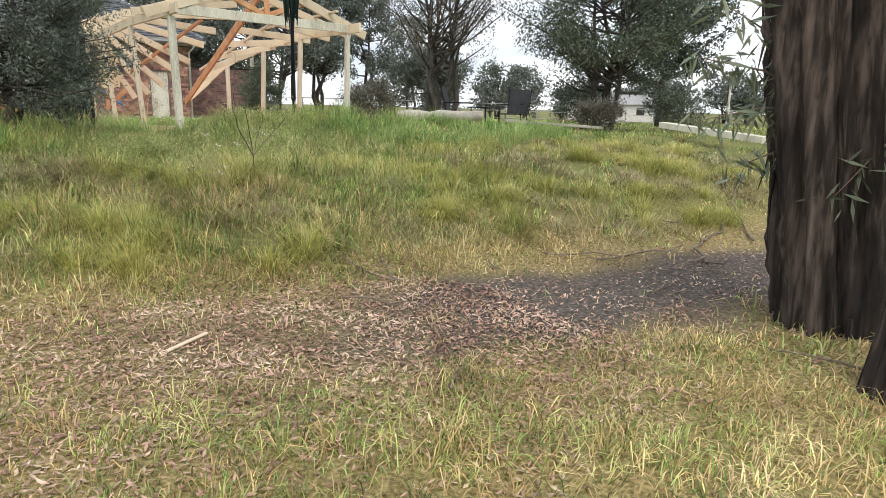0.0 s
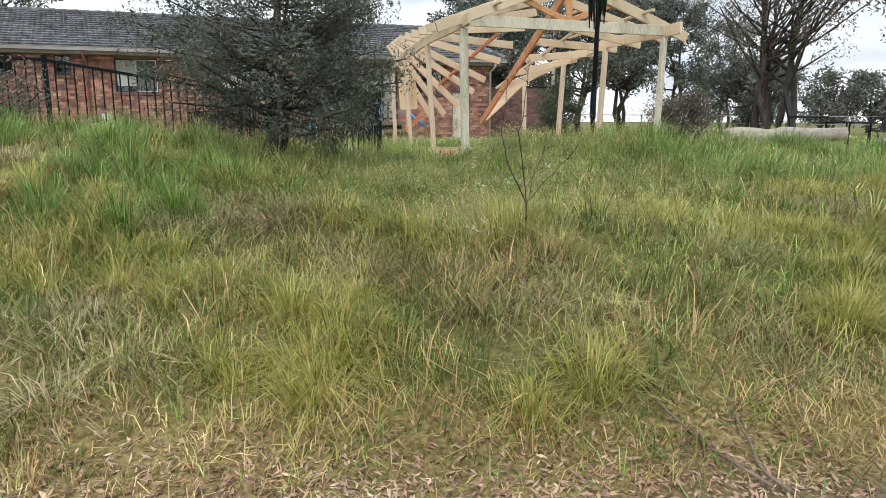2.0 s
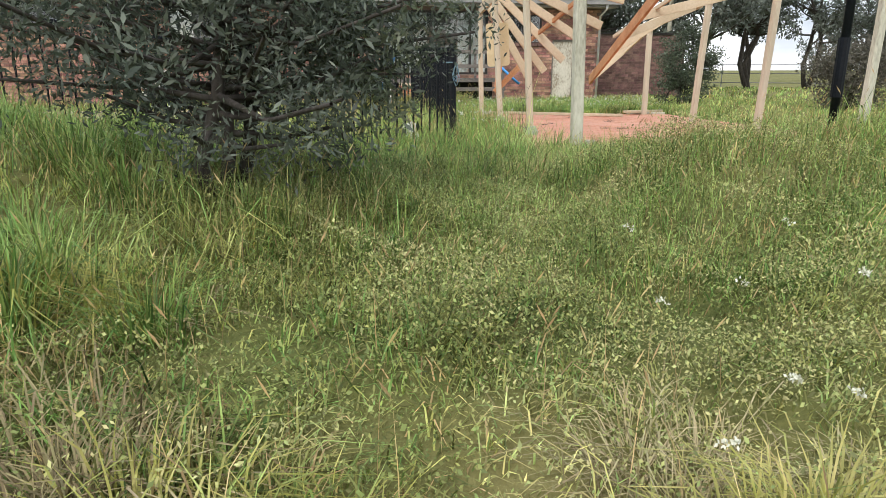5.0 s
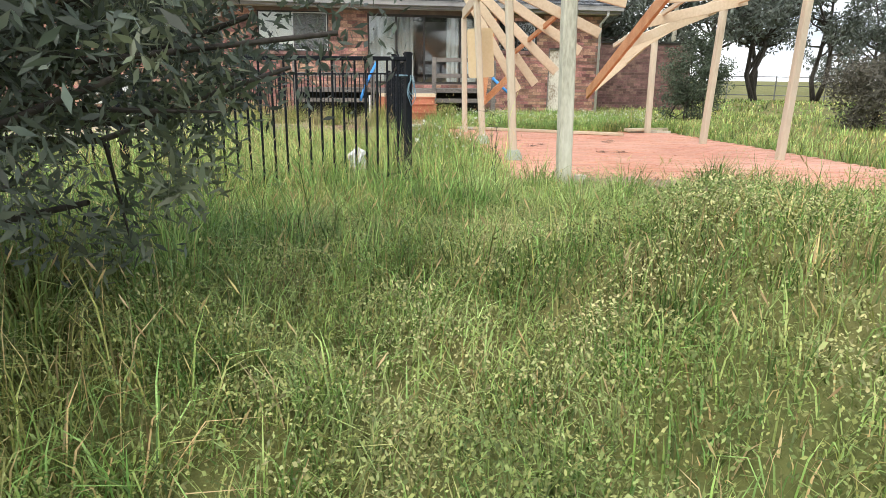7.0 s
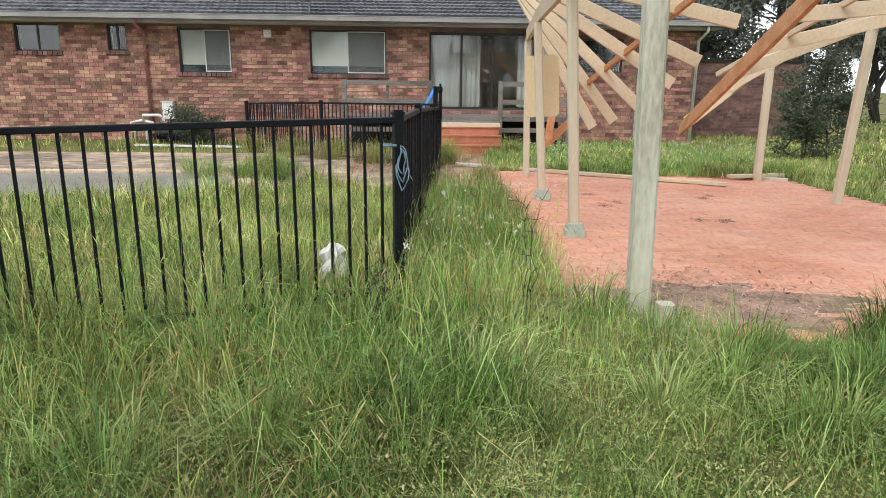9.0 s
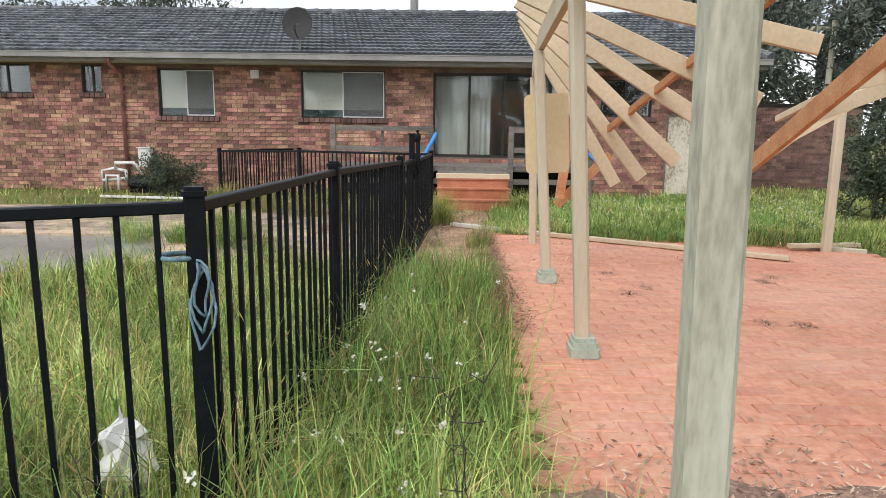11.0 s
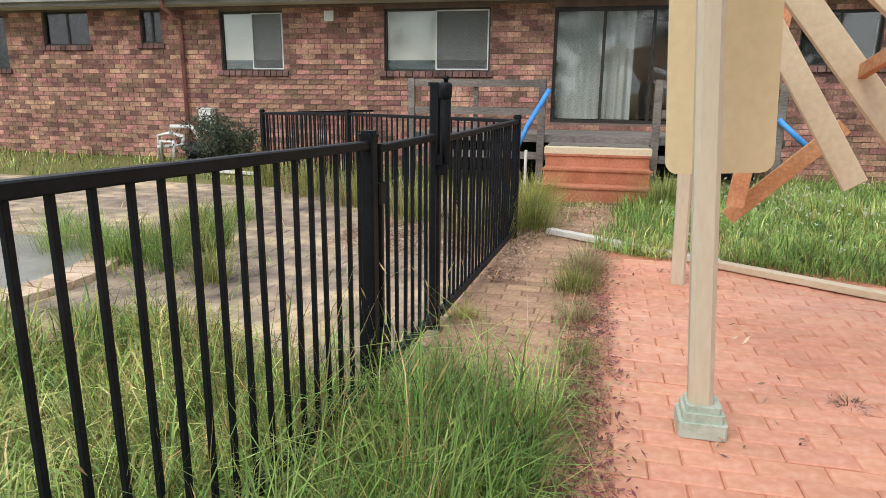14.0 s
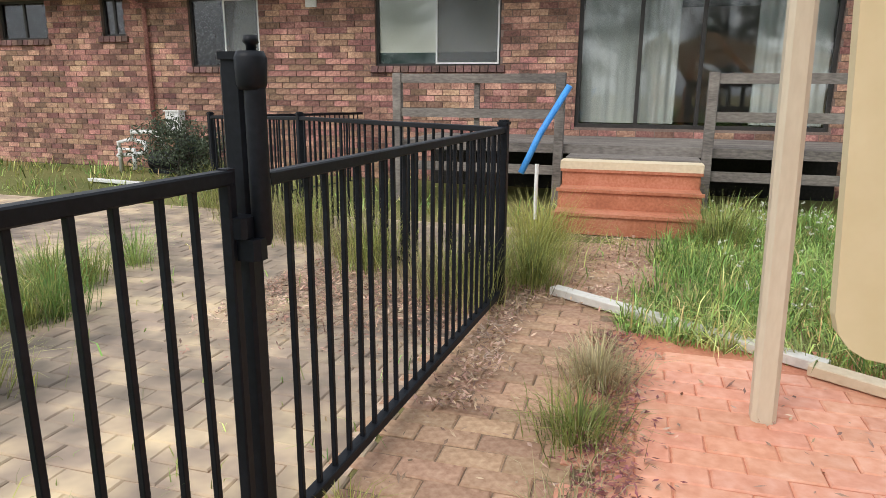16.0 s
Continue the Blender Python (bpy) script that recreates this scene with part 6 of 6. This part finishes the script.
# crumpled bag in the grass behind the fence
g = np.random.default_rng(31)
bag = Shape()
nb, kb = 14, 9
bv = [(0.66 + (0.085 + 0.022 * g.normal()) * math.sin(math.pi * (j + 0.5) / kb) * math.cos(2 * math.pi * i / nb), 6.05 + (0.10 + 0.025 * g.normal()) * math.sin(math.pi * (j + 0.5) / kb) * math.sin(2 * math.pi * i / nb), 0.19 - 0.15 * math.cos(math.pi * (j + 0.5) / kb) + 0.015 * g.normal()) for j in range(kb) for i in range(nb)]
bag.add(bv, [(j * nb + i, j * nb + (i + 1) % nb, (j + 1) * nb + (i + 1) % nb, (j + 1) * nb + i) for j in range(kb - 1) for i in range(nb)] + [tuple(range(nb - 1, -1, -1)), tuple((kb - 1) * nb + i for i in range(nb))])
solid("plastic_bag", bag, m_white, "crumpled white plastic bag in the grass", "bag")
# rope tied round the fence corner
rope = Shape()
for q in range(3):
    rope.tube([(1.115 + (0.018 + 0.006 * q) * math.cos(a) + 0.008 * math.sin(3 * a + q), 5.655 + 0.012 * q * math.sin(a) - 0.01, 0.92 - 0.03 * q + (0.08 + 0.015 * q) * math.sin(a)) for a in np.linspace(0, 6.28, 16)], 0.004, 6, False)
rope.tube([(1.04 + 0.1 * math.cos(a) * 0.5, 5.69 + 0.05 * math.sin(a), 1.0) for a in np.linspace(0, 6.28, 14)], 0.008, 6, False)
solid("rope", rope, m_rope, "pale blue rope tied round the fence post", "rope", smooth=True)

# clover heads in the lawn by the house and white flowers by the fence
gen = np.random.default_rng(55)
x, y = gen.uniform(2.9, 8.0, 900), gen.uniform(12.6, 16.4, 900)
ok = (cover(x, y) > 0.5) & (wave(x, y, 1.2, 3) + gen.normal(0, 0.3, 900) > -0.1)
pts = np.stack([x[ok], y[ok], level(x[ok], y[ok]) + gen.uniform(0.14, 0.27, ok.sum())], -1)
pts = np.concatenate([pts, np.stack([gen.normal(1.55, 0.25, 30), gen.normal(6.7, 0.6, 30), gen.uniform(0.3, 0.55, 30)], -1)])
v, f = leaf_cloud(np.repeat(pts, 8, 0), np.full(len(pts) * 8, 0.012), len(pts) * 8, 0.014, 1.2, 0.9, 0, gen)
tagged(new("clover_flowers", bulk("clover_flowers", v, f, m_flower)), "small white clover flowers in the lawn", "flowers", kind="stuff")

gen = np.random.default_rng(56)
heads = []
for x, y, h in ((0.48, -0.27, 0.30), (0.98, 0.16, 0.24), (1.12, -0.15, 0.26), (1.52, -0.15, 0.24), (0.09, -1.37, 0.20), (0.14, -1.34, 0.22), (0.62, -0.55, 0.3), (0.70, -0.62, 0.26), (0.35, -0.75, 0.24), (1.3, 0.4, 0.27), (0.8, 0.6, 0.26)):
    heads += [(x, y, on(x, y) + h), (x + 0.035, y + 0.02, on(x, y) + h - 0.02)]
v, f = leaf_cloud(np.repeat(np.array(heads), 14, 0), np.full(len(heads) * 14, 0.011), len(heads) * 14, 0.010, 1.6, 0.5, 0, gen)
tagged(new("daisy_flowers", bulk("daisy_flowers", v, f, m_flower)), "small white daisy-like flowers on the bank", "flowers", kind="stuff")

# ---- distance ----
wire = thing("field_fence", "distant galvanised wire fence along the field", "fence")
for i in range(17):
    f = i / 16
    px, py = 16 + 40 * f, 46 - 22 * f
    part("post", Shape().tube([(px, py, on(px, py) - 0.1), (px, py, on(px, py) + 1.6)], 0.04, 6), m_gutter, wire)
for dz in (1.55, 1.0, 0.4):
    part("rail", Shape().tube([(16 + 40 * f, 46 - 22 * f, on(16 + 40 * f, 46 - 22 * f) + dz) for f in np.linspace(0, 1, 9)], 0.03, 5), m_gutter, wire)


def far_house(x, y, w, d, h, rz, label):
    o = thing("house", label, "house", (x, y, on(x, y)), rz)
    part("wall", Shape().box(-w / 2, w / 2, -d / 2, d / 2, -0.2, h), m_eave, o)
    part("roof", Shape().add([(-w / 2 - 0.4, -d / 2 - 0.4, h), (w / 2 + 0.4, -d / 2 - 0.4, h), (w / 2 + 0.4, d / 2 + 0.4, h), (-w / 2 - 0.4, d / 2 + 0.4, h), (-w / 2 + 1, 0, h + 1.6), (w / 2 - 1, 0, h + 1.6)], [(0, 1, 5, 4), (1, 2, 5), (2, 3, 4, 5), (3, 0, 4), (3, 2, 1, 0)]), m_gutter, o)
    for sx in (-0.3, 0.1, 0.35):
        part("window", Shape().box(w * sx - 0.6, w * sx + 0.6, -d / 2 - 0.03, -d / 2 + 0.02, 1.0, 2.1), m_alu_dark, o)
    part("door", Shape().box(-0.5, 0.4, -d / 2 - 0.03, -d / 2 + 0.02, 0, 2.0), m_alu_white, o)


far_house(92, 55, 13, 8, 2.6, -60, "pale low house beyond the field")
for x, y in ((70.0, 26.0), (16.9, 31.0)):
    pole = thing("power_pole", "tall grey timber power pole", "pole", at_ground(x, y))
    part("shaft", Shape().tube([(0, 0, -0.2), (0, 0, 5.9)], [0.14, 0.1], 8), m_weather, pole)
    part("crossarm", Shape().box(-1.1, 1.1, -0.06, 0.06, 5.5, 5.65), m_weather, pole)

# soil washed over the patio's front corner
g = np.random.default_rng(77)
soil, ns = Shape(), 36
rim = [(2.85 + (1.15 + 0.2 * g.normal()) * math.cos(2 * math.pi * i / ns), 5.8 + (0.52 + 0.08 * g.normal()) * math.sin(2 * math.pi * i / ns), 0.008) for i in range(ns)]
mid = [(2.85 + (x - 2.85) * 0.6, 5.85 + (y - 5.85) * 0.6, 0.024 + 0.004 * g.normal()) for x, y, z in rim]
soil.add(rim + mid + [(2.85, 5.85, 0.03)], [(i, (i + 1) % ns, ns + (i + 1) % ns, ns + i) for i in range(ns)] + [(ns + i, ns + (i + 1) % ns, 2 * ns) for i in range(ns)])
solid("soil_patch", soil, m_soil, "thin grey-brown soil spread over the patio corner", "soil", kind="stuff", smooth=True)
